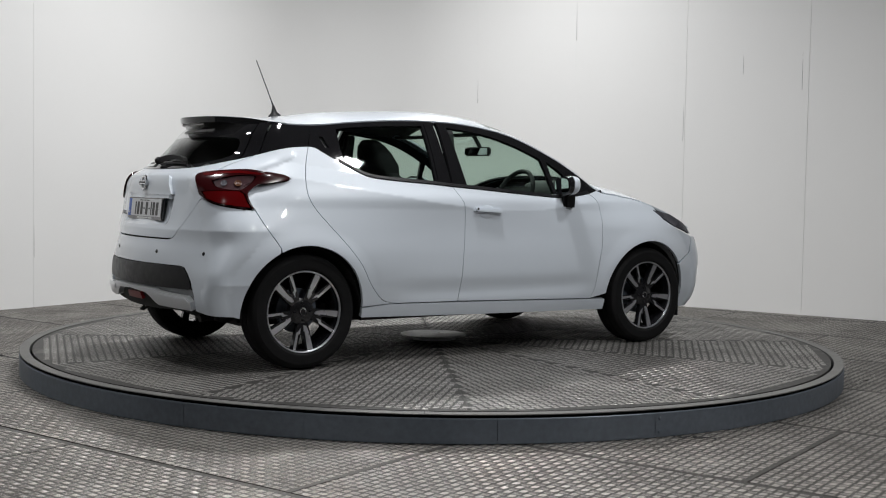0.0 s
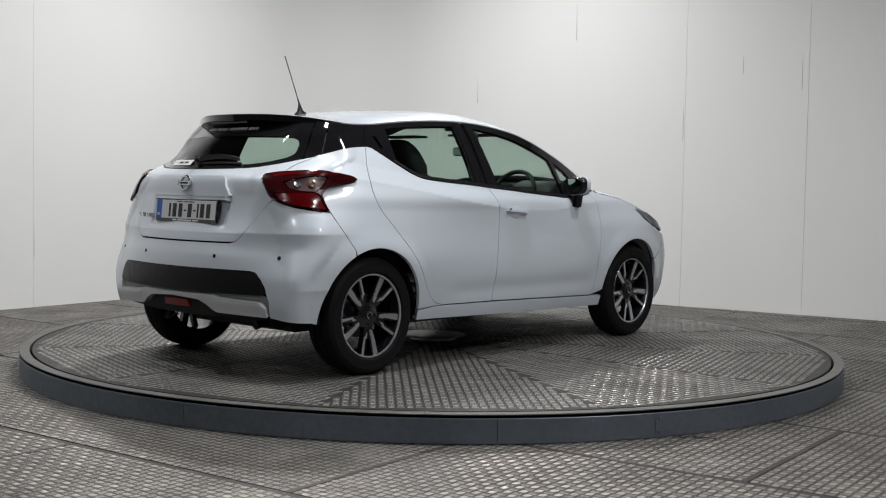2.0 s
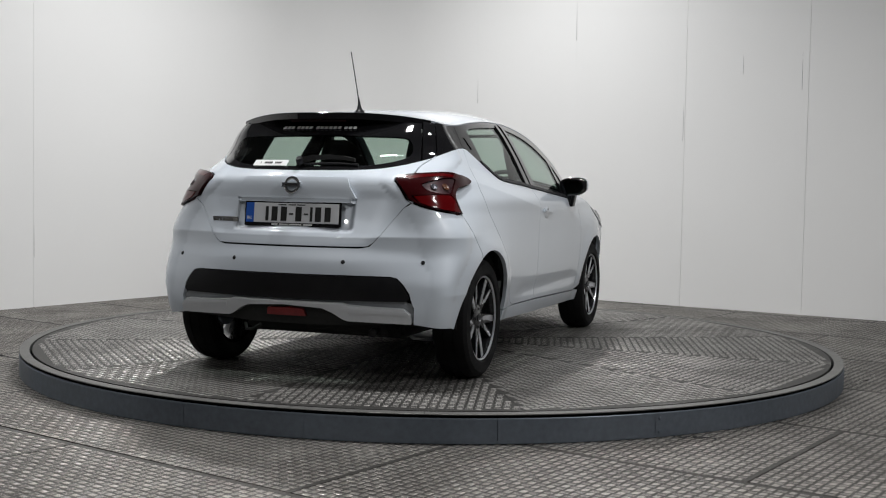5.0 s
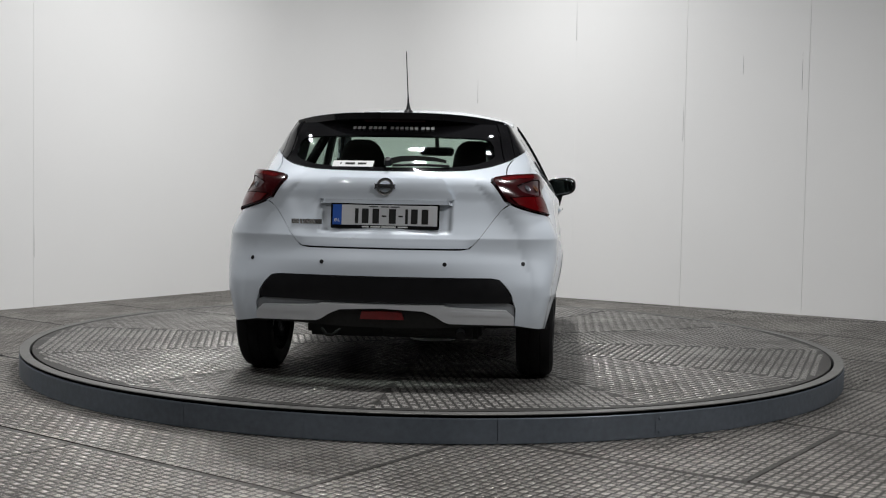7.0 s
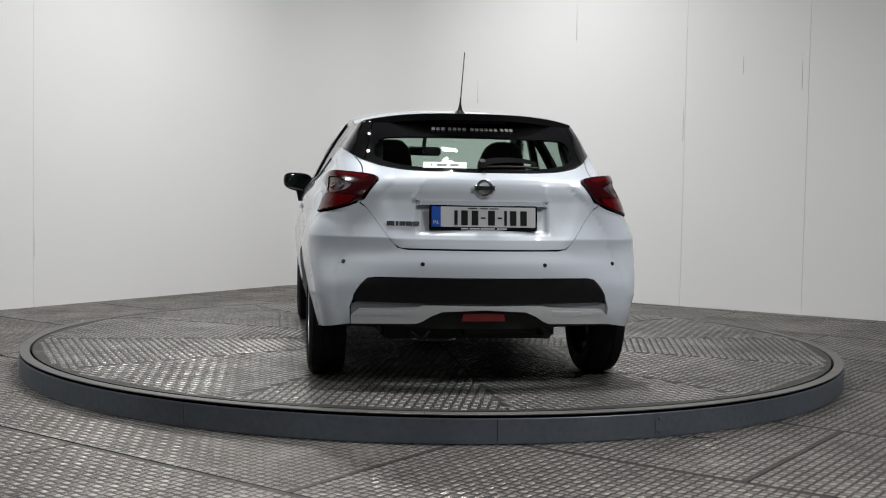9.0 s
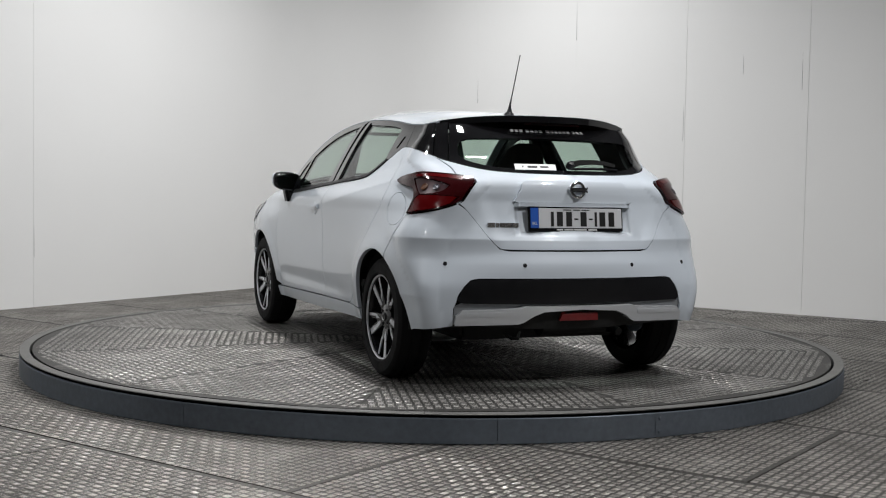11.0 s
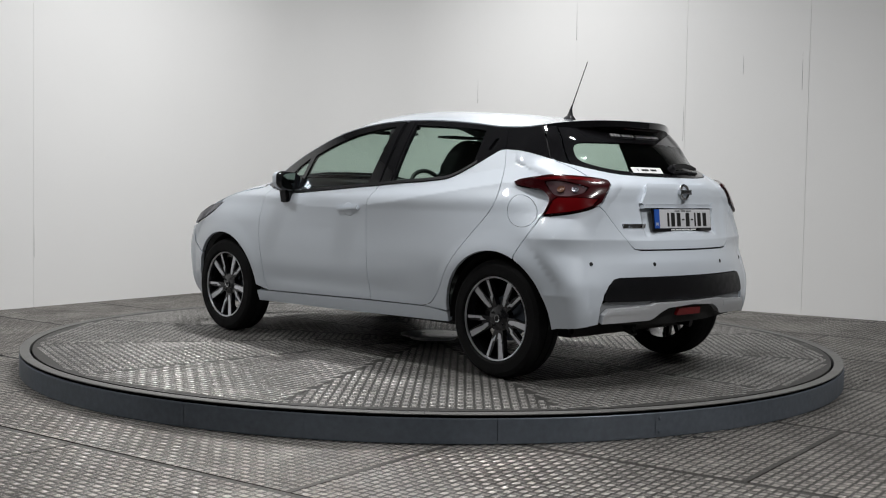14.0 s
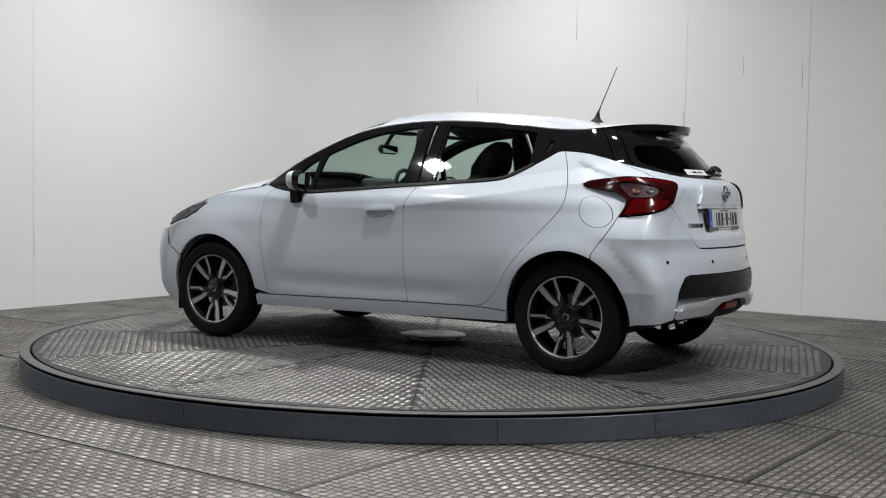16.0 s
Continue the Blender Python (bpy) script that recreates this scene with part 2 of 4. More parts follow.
# ---- mesh helpers ----
def emit(name, verts, faces, mat, parent=None, label="", normals=None, smooth=True):
    me = bpy.data.meshes.new(name)
    me.from_pydata([tuple(map(float, p)) for p in verts], [], [tuple(map(int, f)) for f in faces])
    for m in (mat if isinstance(mat, (list, tuple)) else [mat]):
        me.materials.append(m)
    if smooth:
        me.polygons.foreach_set("use_smooth", [True] * len(me.polygons))
    if normals is not None:
        me.normals_split_custom_set_from_vertices([tuple(map(float, q)) for q in normals])
    ob = new(name, me)
    ob.parent = parent
    if label:
        tagged(ob, label)
    return ob


def part(name, bm, mat, parent=None, label="", smooth=0.6):
    """Links a bmesh as one mesh object; edges sharper than smooth (radians) stay sharp."""
    bmesh.ops.recalc_face_normals(bm, faces=bm.faces)
    for f in bm.faces:
        f.smooth = True
    for e in bm.edges:
        if len(e.link_faces) == 2 and e.calc_face_angle(0) > smooth:
            e.smooth = False
    me = bpy.data.meshes.new(name)
    bm.to_mesh(me)
    bm.free()
    me.materials.append(mat)
    ob = new(name, me)
    ob.parent = parent
    if label:
        tagged(ob, label)
    return ob


def box(bm, x0, x1, y0, y1, z0, z1, bevel=0.0, m=None):
    geo = bmesh.ops.create_cube(bm, size=1)["verts"]
    for v in geo:
        v.co = Vector(((x0 + x1) / 2 + v.co.x * (x1 - x0), (y0 + y1) / 2 + v.co.y * (y1 - y0), (z0 + z1) / 2 + v.co.z * (z1 - z0)))
        if m is not None:
            v.co = m @ v.co
    if bevel:
        edges = list({e for v in geo for e in v.link_edges})
        bmesh.ops.bevel(bm, geom=edges, offset=bevel, segments=2, affect="EDGES")
    return bm


def boxed(name, mat, parent, dims, bevel=0.0, m=None, label=""):
    return part(name, box(bmesh.new(), *dims, bevel, m), mat, parent, label)


def turned(name, profile, mat, parent=None, m=None, steps=64, label="", span=None):
    """A surface of revolution about the local z axis, from (r, z) pairs."""
    a0, a1 = span or (0, 2 * math.pi)
    n = steps + (1 if span else 0)
    a = np.linspace(a0, a1, steps + 1)[:n]
    V = np.concatenate([np.stack([r * np.cos(a), r * np.sin(a), 0 * a + z], -1) for r, z in profile])
    F = []
    for i in range(len(profile) - 1):
        for j in range(n - 1 if span else n):
            k = (j + 1) % n
            F.append((i * n + j, i * n + k, (i + 1) * n + k, (i + 1) * n + j))
    bm = bmesh.new()
    vs = [bm.verts.new(m @ Vector(p) if m is not None else Vector(p)) for p in V]
    for f in F:
        q = [vs[i] for i in f]
        if len(set(q)) == 4:
            bm.faces.new(q)
    bmesh.ops.remove_doubles(bm, verts=bm.verts, dist=1e-5)
    return part(name, bm, mat, parent, label, 0.5)


def tube(name, pts, r, mat, parent=None, label="", sides=10, r_end=None):
    """A round bar along points, closed at both ends."""
    pts = [Vector(p) for p in pts]
    bm, rings = bmesh.new(), []
    for i, p in enumerate(pts):
        d = (pts[min(i + 1, len(pts) - 1)] - pts[max(i - 1, 0)]).normalized()
        q = d.to_track_quat("Z", "Y").to_matrix()
        rr = r + ((r_end if r_end is not None else r) - r) * i / (len(pts) - 1)
        rings.append([bm.verts.new(p + q @ Vector((rr * math.cos(a), rr * math.sin(a), 0))) for a in [2 * math.pi * k / sides for k in range(sides)]])
    for a, b in zip(rings, rings[1:]):
        for k in range(sides):
            bm.faces.new((a[k], a[(k + 1) % sides], b[(k + 1) % sides], b[k]))
    bm.faces.new(rings[0][::-1])
    bm.faces.new(rings[-1])
    return part(name, bm, mat, parent, label, 1.0)


# ---- the room: two board walls that meet in a rounded corner, plate floor ----
FLOOR_Z = -0.135
CORNER = Vector((-1.18, 6.2, 0))
ALONG_L, ALONG_R = Vector((-0.565, -0.825, 0)).normalized(), Vector((0.842, -0.540, 0)).normalized()
TOP, BEND = 4.3, 1.0


def wall_place(d):
    """A place on the walls' line: d metres from the corner, to the left below zero; and the way into the room."""
    a, b = CORNER + ALONG_L * BEND, CORNER + ALONG_R * BEND
    centre = CORNER + (ALONG_L + ALONG_R) * BEND
    arc = BEND * math.pi / 4
    if d < -arc:
        return a + ALONG_L * (-d - arc), ALONG_R
    if d > arc:
        return b + ALONG_R * (d - arc), ALONG_L
    t = (d + arc) / (2 * arc) * math.pi / 2
    out = -ALONG_R * math.cos(t) - ALONG_L * math.sin(t)
    return centre + out * BEND, -out


def board(d0, d1, parent, g0=0.0012, g1=0.0012):
    n = max(2, int((d1 - d0) / 0.12)) if d0 < 0.9 and d1 > -0.9 else 2
    ds = np.linspace(d0 + g0, d1 - g1, n)
    V, F = [], []
    for d in ds:
        p, w = wall_place(d)
        for q, z in ((p, FLOOR_Z), (p, TOP), (p - w * 0.02, TOP), (p - w * 0.02, FLOOR_Z)):
            V.append((q.x, q.y, z))
    for i in range(n - 1):
        for k in range(4):
            F.append((4 * i + k, 4 * i + (k + 1) % 4, 4 * i + 4 + (k + 1) % 4, 4 * i + 4 + k))
    F += [(0, 1, 2, 3), (4 * n - 4, 4 * n - 1, 4 * n - 2, 4 * n - 3)]
    bm = bmesh.new()
    vs = [bm.verts.new(v) for v in V]
    for f in F:
        bm.faces.new([vs[i] for i in f])
    return part("wall_panel", bm, WALL, parent, smooth=0.5)


CRACKS = ((2.896, 2.564, 2.962), (1.712, 1.948, 2.208), (4.677, 2.145, 2.345), (5.242, 1.977, 2.366), (4.088, 1.51, 1.901), (-4.023, 0.316, 0.618))


def walls():
    arc = BEND * math.pi / 4
    shift = arc - BEND
    right = [1.92 + shift + 1.2 * k for k in range(0, 9)]
    left = [-(4.24 + shift), -(4.24 + shift) - 2.44, -(4.24 + shift) - 4.88, -(4.24 + shift) - 7.3]
    stops = sorted(left) + right
    back = emit("wall_back", [(x, y, z) for d in np.linspace(stops[0], stops[-1], 60) for p, w in [wall_place(d)] for x, y in [(p.x - w.x * 0.05, p.y - w.y * 0.05)]
                              for z in (FLOOR_Z, TOP)], [(2 * i, 2 * i + 1, 2 * i + 3, 2 * i + 2) for i in range(59)], SEAM)
    tagged(back, "tall white painted board wall with a rounded corner", "wall", kind="structure")
    # some joints have opened, others are filled almost flush
    open_joint = lambda d: 0.0013 if any(abs(d - o) < 0.01 for o in (left[0], right[2], right[3])) else 0.0003
    for a, b in zip(stops, stops[1:]):
        board(a, b, back, open_joint(a), open_joint(b))
    # short open cracks in the filled joints
    for d, z0, z1 in CRACKS:
        p, w = wall_place(d)
        a, b = p + w * 0.0006, wall_place(d + 0.003)[0] + w * 0.0006
        emit("crack", [(a.x, a.y, z0), (b.x, b.y, z0), (b.x, b.y, (z0 + z1) / 2), (wall_place(d + 0.001)[0] + w * 0.0006)[:2] + (z1,), (a.x, a.y, (z0 * 2 + z1) / 3)],
             [(0, 1, 2, 3, 4)], SEAM, back, smooth=False)
    # the sides behind the camera close the room
    pl, pr = wall_place(stops[0])[0], wall_place(stops[-1])[0]
    for name, a, b in (("wall_left", pl, Vector((-7.0, -12.0, 0))), ("wall_right", pr, Vector((8.5, -12.0, 0))), ("wall_behind", Vector((-7.0, -12, 0)), Vector((8.5, -12, 0)))):
        d = (b - a).normalized()
        n = Vector((-d.y, d.x, 0)) * 0.1
        V = [(p.x, p.y, z) for z in (FLOOR_Z, TOP) for p in (a, b, b + n, a + n)]
        w = emit(name, V, [(0, 1, 2, 3), (4, 5, 6, 7), (0, 1, 5, 4), (1, 2, 6, 5), (2, 3, 7, 6), (3, 0, 4, 7)], DARK_WALL, smooth=False)
        tagged(w, "plain dark grey wall", "wall", kind="structure")
    c = emit("ceiling", [(-12, -13, TOP), (13, -13, TOP), (13, 9, TOP), (-12, 9, TOP), (-12, -13, TOP + .1), (13, -13, TOP + .1), (13, 9, TOP + .1), (-12, 9, TOP + .1)],
             [(3, 2, 1, 0), (4, 5, 6, 7), (0, 1, 5, 4), (1, 2, 6, 5), (2, 3, 7, 6), (3, 0, 4, 7)], CEIL, smooth=False)
    tagged(c, "plain dark flat ceiling", "ceiling", kind="structure")


CELL = 0.042


def tread(keep, x0, x1, y0, y1):
    """Five-bar tread: squares of five short ridges, turned by turns. keep says which squares lie on the plate."""
    V, F = [], []
    i0, i1, j0, j1 = math.floor(x0 / CELL), math.ceil(x1 / CELL), math.floor(y0 / CELL), math.ceil(y1 / CELL)
    for i in range(i0, i1):
        for j in range(j0, j1):
            cx, cy = (i + 0.5) * CELL, (j + 0.5) * CELL
            if not keep(cx, cy):
                continue
            for k in range(5):
                a, w, h = (k - 2) * 0.0071, 0.0026, 0.0019
                q = 0.0155 - (0.0015 if k in (0, 4) else 0)
                c = w * 0.42
                ridge_pts = ((a - w, -q, 0), (a + w, -q, 0), (a + w, q, 0), (a - w, q, 0), (a - c, -q + 0.004, h), (a + c, -q + 0.004, h), (a + c, q - 0.004, h), (a - c, q - 0.004, h))
                n = len(V)
                for px, py, pz in ridge_pts:
                    V.append((cx + px, cy + py, pz) if (i + j) % 2 else (cx - py, cy + px, pz))
                F += [(n + 4, n + 5, n + 6, n + 7), (n, n + 1, n + 5, n + 4), (n + 1, n + 2, n + 6, n + 5), (n + 2, n + 3, n + 7, n + 6), (n + 3, n, n + 4, n + 7)]
    return V, F


def floor():
    base = emit("floor", [(-12, -13, FLOOR_Z - 0.012), (13, -13, FLOOR_Z - 0.012), (13, 9, FLOOR_Z - 0.012), (-12, 9, FLOOR_Z - 0.012)], [(0, 1, 2, 3)], SEAM)
    tagged(base, "grey five-bar steel tread plate floor, dull with use", "floor", kind="structure")
    turn = math.radians(-36.3)
    us = [-10.9 + 2.5 * k for k in range(0, 10)]
    vs = [-3.045 + 1.25 * k for k in range(-8, 10)]
    bm = bmesh.new()
    box(bm, 0.003, 2.497, 0.004, 1.246, -0.011, 0)
    bm.verts.ensure_lookup_table()
    V = [tuple(v.co) for v in bm.verts]
    F = [tuple(v.index for v in f.verts) for f in bm.faces]
    bm.free()
    tv, tf = tread(lambda x, y: 0.02 < x < 2.48 and 0.02 < y < 1.23, 0, 2.5, 0, 1.25)
    proto = emit("floor_plate", V + tv, F + [tuple(len(V) + i for i in f) for f in tf], FLOOR, base, smooth=False)
    proto.data.polygons.foreach_set("use_smooth", [i >= len(F) for i in range(len(F) + len(tf))])
    plain = emit("floor_plate", V, F, FLOOR, base, smooth=False)
    first, first_plain = True, True
    for i, u in enumerate(us):
        for j, v in enumerate(vs):
            off = 1.25 if j % 2 else 0.0
            c = Matrix.Rotation(turn, 3, "Z") @ Vector((u + off + 1.25, v + 0.62, 0))
            side_l, side_r = (c - CORNER).dot(ALONG_R), (c - CORNER).dot(ALONG_L)
            if side_l < -1.3 or side_r < -1.3 or c.y < -13 or abs(c.x) > 10:
                continue
            # the tread is built where it can be seen
            if c.y < -5.2 or abs(c.x) > 5.5:
                ob = plain if first_plain else plain.copy()
                if not first_plain:
                    scene.collection.objects.link(ob)
                first_plain = False
            else:
                ob = proto if first else proto.copy()
                if not first:
                    scene.collection.objects.link(ob)
                first = False
            ob.parent = base
            ob.matrix_basis = Matrix.Rotation(turn, 4, "Z") @ Matrix.Translation((u + off, v, FLOOR_Z))


walls()
floor()


# ---- the turntable ----
def turntable():
    ring = tagged(new("turntable_edge"), "round blue-grey galvanised steel edge of a turntable on the floor", "platform")
    cuts = [0, 47.6, 100.4, 149.0, 203, 243.6, 257.3, 276.5, 293.5, 331.0, 360]
    for a, b in zip(cuts, cuts[1:]):
        if b - a < 1:
            continue
        span = (math.radians(a + 0.03), math.radians(b - 0.03))
        turned("edge_plate", [(2.562, FLOOR_Z), (2.567, FLOOR_Z + 0.004), (2.568, -0.021), (2.566, -0.0185), (2.556, -0.0185), (2.556, FLOOR_Z)], RIM, ring, None, max(8, int((b - a) / 2)), span=span)
    # both rings are coloured dark to hold the shade inside the gaps
    turned("gap_shade", [(2.5085, -0.10), (2.5085, -0.002), (2.512, -0.002)], SEAM, ring, None, 180)
    turned("shadow_gap", [(2.55, -0.004), (2.53, -0.006), (2.53, -0.03), (2.556, -0.03)], SEAM, ring, None, 180)
    for a, b in zip(cuts, cuts[1:]):
        span = (math.radians(a + 12.02), math.radians(b + 11.98))
        turned("lip", [(2.510, -0.012), (2.510, -0.001), (2.512, 0.0005), (2.5635, 0.0005), (2.566, -0.001), (2.566, -0.0045), (2.55, -0.0045)], RIM_TOP, ring, None, max(8, int((b - a) / 2)), "worn steel lip", span)
    for z in (-0.045, -0.105):
        a = math.radians(293.5 + 0.5)
        turned("bolt", [(0, 0.006), (0.006, 0.005), (0.008, 0)], RIM, ring, Matrix.Translation((2.567 * math.cos(a), 2.567 * math.sin(a), z)) @ Matrix.Rotation(a, 4, "Z") @ Matrix.Rotation(math.pi / 2, 4, "Y"), 10)
    disc = tagged(new("turntable"), "round turning platform of wedge-shaped aluminium tread plates", "turntable")
    turned("drum", [(0.0, -0.02), (2.488, -0.02), (2.488, FLOOR_Z)], SEAM, disc, None, 120)
    r0, r1, n = 0.05, 2.494, 10
    half = math.radians(15)
    V, F = [], []
    for k in range(n + 1):
        t = half * (2 * k / n - 1)
        for r in (r0, r1):
            inset = 0.0012 / r
            tt = max(-half + inset, min(half - inset, t))
            V += [(r * math.cos(tt), r * math.sin(tt), 0.0), (r * math.cos(tt), r * math.sin(tt), -0.012)]
    for k in range(n):
        a = 4 * k
        F += [(a, a + 2, a + 6, a + 4), (a + 2, a + 3, a + 7, a + 6), (a, a + 4, a + 5, a + 1)]
    F += [(0, 1, 3, 2), (4 * n, 4 * n + 2, 4 * n + 3, 4 * n + 1)]
    tv, tf = tread(lambda x, y: 0.2 < x and math.hypot(x, y) < 2.455 and abs(math.atan2(y, x)) * math.hypot(x, y) < math.hypot(x, y) * half - 0.014, 0, 2.52, -0.7, 0.7)
    proto = emit("tread_plate", V + tv, F + [tuple(len(V) + i for i in f) for f in tf], DISC, disc, smooth=False)
    proto.data.polygons.foreach_set("use_smooth", [i >= len(F) for i in range(len(F) + len(tf))])
    for k in range(12):
        ob = proto if k == 0 else proto.copy()
        if k:
            scene.collection.objects.link(ob)
        ob.matrix_basis = pose(0, 0, 0, 0, 0, 15 + 30 * k)
    turned("hub_cover", [(0.0, 0.034), (0.19, 0.034), (0.213, 0.032), (0.216, 0.028), (0.213, 0.024), (0.15, 0.022), (0.15, 0.0)], COVER, disc, None, 64, "scuffed round steel hub cover")
    return disc


disc = turntable()


def dirt(x, y, span, count, seed):
    """A flat heap of swept-up fluff and grit."""
    rng = random.Random(seed)
    bm = bmesh.new()
    for _ in range(count):
        r = rng.uniform(0.002, 0.006)
        g = bmesh.ops.create_icosphere(bm, subdivisions=1, radius=r)["verts"]
        at = Vector((x + rng.gauss(0, span), y + rng.gauss(0, span * 0.25), FLOOR_Z + r * 0.5))
        m = Matrix.Translation(at) @ Matrix.Rotation(rng.uniform(0, 3), 4, "Z") @ Matrix.Diagonal((rng.uniform(1, 3.5), 1, 0.7, 1))
        bmesh.ops.transform(bm, matrix=m, verts=g)
    ob = part("dirt", bm, MATT)
    return tagged(ob, "dark fluff and grit on the steel floor", "dirt", kind="stuff")


dirt(1.20, -2.335, 0.045, 60, 3)
dirt(2.64, -0.60, 0.012, 5, 4)
dirt(-2.78, -0.20, 0.010, 4, 5)

# ---- body panels ----
import functools
from mathutils.geometry import delaunay_2d_cdt


def bend(pts, per=5):
    """Points along a smooth line through pts."""
    p = np.array(pts, float)
    q = np.vstack([2 * p[0] - p[1], p, 2 * p[-1] - p[-2]])
    out = []
    for i in range(1, len(q) - 2):
        for t in np.arange(per) / per:
            a, b, c, d = q[i - 1], q[i], q[i + 1], q[i + 2]
            out.append(0.5 * (2 * b + (c - a) * t + (2 * a - 5 * b + 4 * c - d) * t * t + (3 * b - a - 3 * c + d) * t ** 3))
    out.append(p[-1])
    return [tuple(v) for v in out]


def dense(loop, step):
    """The closed loop with no stretch longer than step, and no doubled points."""
    out = []
    for a, b in zip(loop, loop[1:] + loop[:1]):
        d = math.dist(a, b)
        if d < 1e-4:
            continue
        n = max(1, math.ceil(d / step))
        out += [(a[0] + (b[0] - a[0]) * k / n, a[1] + (b[1] - a[1]) * k / n) for k in range(n)]
    return out


def shrink(loop, gap):
    """The loop moved inwards by gap."""
    p = np.array(loop)
    area2 = np.sum(p[:, 0] * np.roll(p[:, 1], -1) - np.roll(p[:, 0], -1) * p[:, 1])
    e = np.roll(p, -1, 0) - p
    n = np.stack([-e[:, 1], e[:, 0]], -1) / np.linalg.norm(e, axis=1, keepdims=True) * np.sign(area2)
    m = n + np.roll(n, 1, 0)
    m /= np.maximum(np.linalg.norm(m, axis=1, keepdims=True), 1e-6)
    k = np.clip(1 / np.maximum((m * n).sum(1), 0.4), 1, 2)
    return [tuple(v) for v in p + m * (gap * k)[:, None]]


def inside(pts, loop):
    x, y = pts[:, 0], pts[:, 1]
    hit = np.zeros(len(pts), bool)
    for (x0, y0), (x1, y1) in zip(loop, loop[1:] + loop[:1]):
        if y0 == y1:
            continue
        c = ((y0 > y) != (y1 > y)) & (x < (x1 - x0) * (y - y0) / (y1 - y0) + x0)
        hit ^= c
    return hit


def fill(loop, holes, step):
    """Triangles that fill a loop in the plane, with holes."""
    loops = [loop] + list(holes)
    pts, edges = [], []
    for lp in loops:
        k = len(pts)
        pts += lp
        edges += [(k + i, k + (i + 1) % len(lp)) for i in range(len(lp))]
    b = np.array(pts)
    lo, hi = b.min(0), b.max(0)
    g = np.stack(np.meshgrid(np.arange(lo[0], hi[0], step), np.arange(lo[1], hi[1], step)), -1).reshape(-1, 2)
    if len(g):
        keep = inside(g, loop)
        for h in holes:
            keep &= ~inside(g, h)
        g = g[keep]
        if len(g):
            g = g[np.min(np.hypot(g[:, None, 0] - b[None, :, 0], g[:, None, 1] - b[None, :, 1]), axis=1) > step * 0.45]
    v, _, f, *_ = delaunay_2d_cdt([Vector(p) for p in pts] + [Vector(p) for p in g], edges, [], 0, 1e-6)
    v = np.array([tuple(p) for p in v])
    f = np.array([t for t in f if len(t) == 3])
    c = v[f].mean(1)
    keep = inside(c, loop)
    for h in holes:
        keep &= ~inside(c, h)
    return v, f[keep]


def around(s, z, out=0.0):
    """The body's surface for either side: s below zero is the right-hand side."""
    p = skin(np.abs(s), z)
    n = skin_normal(p)
    p = p + n * out
    k = np.where(np.asarray(s) < 0, -1.0, 1.0)
    p[..., 1] *= k
    n[..., 1] *= k
    return p, n


def sheet(name, p, n, tris, mat, parent, depth, label):
    """A skin of triangles with its edges turned inwards by depth."""
    g = np.cross(p[tris[:, 1]] - p[tris[:, 0]], p[tris[:, 2]] - p[tris[:, 0]])
    flip = (g * n[tris[:, 0]]).sum(1) < 0
    tris = tris.copy()
    tris[flip] = tris[flip][:, ::-1]
    e = np.concatenate([tris[:, [0, 1]], tris[:, [1, 2]], tris[:, [2, 0]]])
    key = {}
    for a, b in e.tolist():
        key[(a, b)] = 1
    rim = [(a, b) for a, b in key if (b, a) not in key]
    V, N, F = [p], [n], [tuple(t) for t in tris.tolist()]
    if depth and rim:
        a, b = np.array(rim).T
        q = np.stack([p[a], p[b], p[b] - n[b] * depth, p[a] - n[a] * depth], 1)
        w = np.cross(q[:, 3] - q[:, 0], q[:, 1] - q[:, 0])
        w /= np.maximum(np.linalg.norm(w, axis=1, keepdims=True), 1e-9)
        k = len(p) + 4 * np.arange(len(rim))
        F += [(i + 1, i, i + 3, i + 2) for i in k.tolist()]
        V.append(q.reshape(-1, 3))
        N.append(np.repeat(w, 4, 0))
    ob = emit(name, np.concatenate(V), F, mat, parent, label, np.concatenate(N))
    ob.cycles.shadow_terminator_geometry_offset = 0.6
    ob.cycles.shadow_terminator_offset = 0.15
    return ob


def facing(p, n, tris):
    """Normals of the raised surface itself, on the side that n points to."""
    g = np.cross(p[tris[:, 1]] - p[tris[:, 0]], p[tris[:, 2]] - p[tris[:, 0]])
    g *= np.sign((g * n[tris[:, 0]]).sum(1))[:, None]
    out = np.zeros_like(p)
    for j in range(3):
        np.add.at(out, tris[:, j], g)
    size = np.linalg.norm(out, axis=1, keepdims=True)
    return np.where(size > 1e-12, out / np.maximum(size, 1e-12), n)


def panel(name, loop, mat, parent, side=1, holes=(), out=0.0, gap=0.0019, depth=0.02, step=0.016, label="", sideways=None):
    """A panel on the body from its outline in (s, z); side -1 is the right-hand side, 0 spans both."""
    if side == 0:
        loop = loop + [(-a, b) for a, b in loop[::-1]]
        holes = [h + [(-a, b) for a, b in h[::-1]] if min(a for a, b in h) < 1e-6 else h for h in holes]
    loop = shrink(dense(loop, step), gap)
    holes = [shrink(dense(list(h), step), -gap) for h in holes]
    v, f = fill(loop, holes, step)
    p, n = around(v[:, 0] * (side or 1), v[:, 1], out)
    if sideways:
        rise = sideways(np.abs(v[:, 0]), v[:, 1])
        p[:, 0] += 0.45 * rise
        p[:, 1] += rise * side
        n = facing(p, n, f)
    return sheet(name, p, n, f, mat, parent, depth, label)


@functools.lru_cache(None)
def s_at(x, z):
    return float(s_at_all([x], [z])[0])


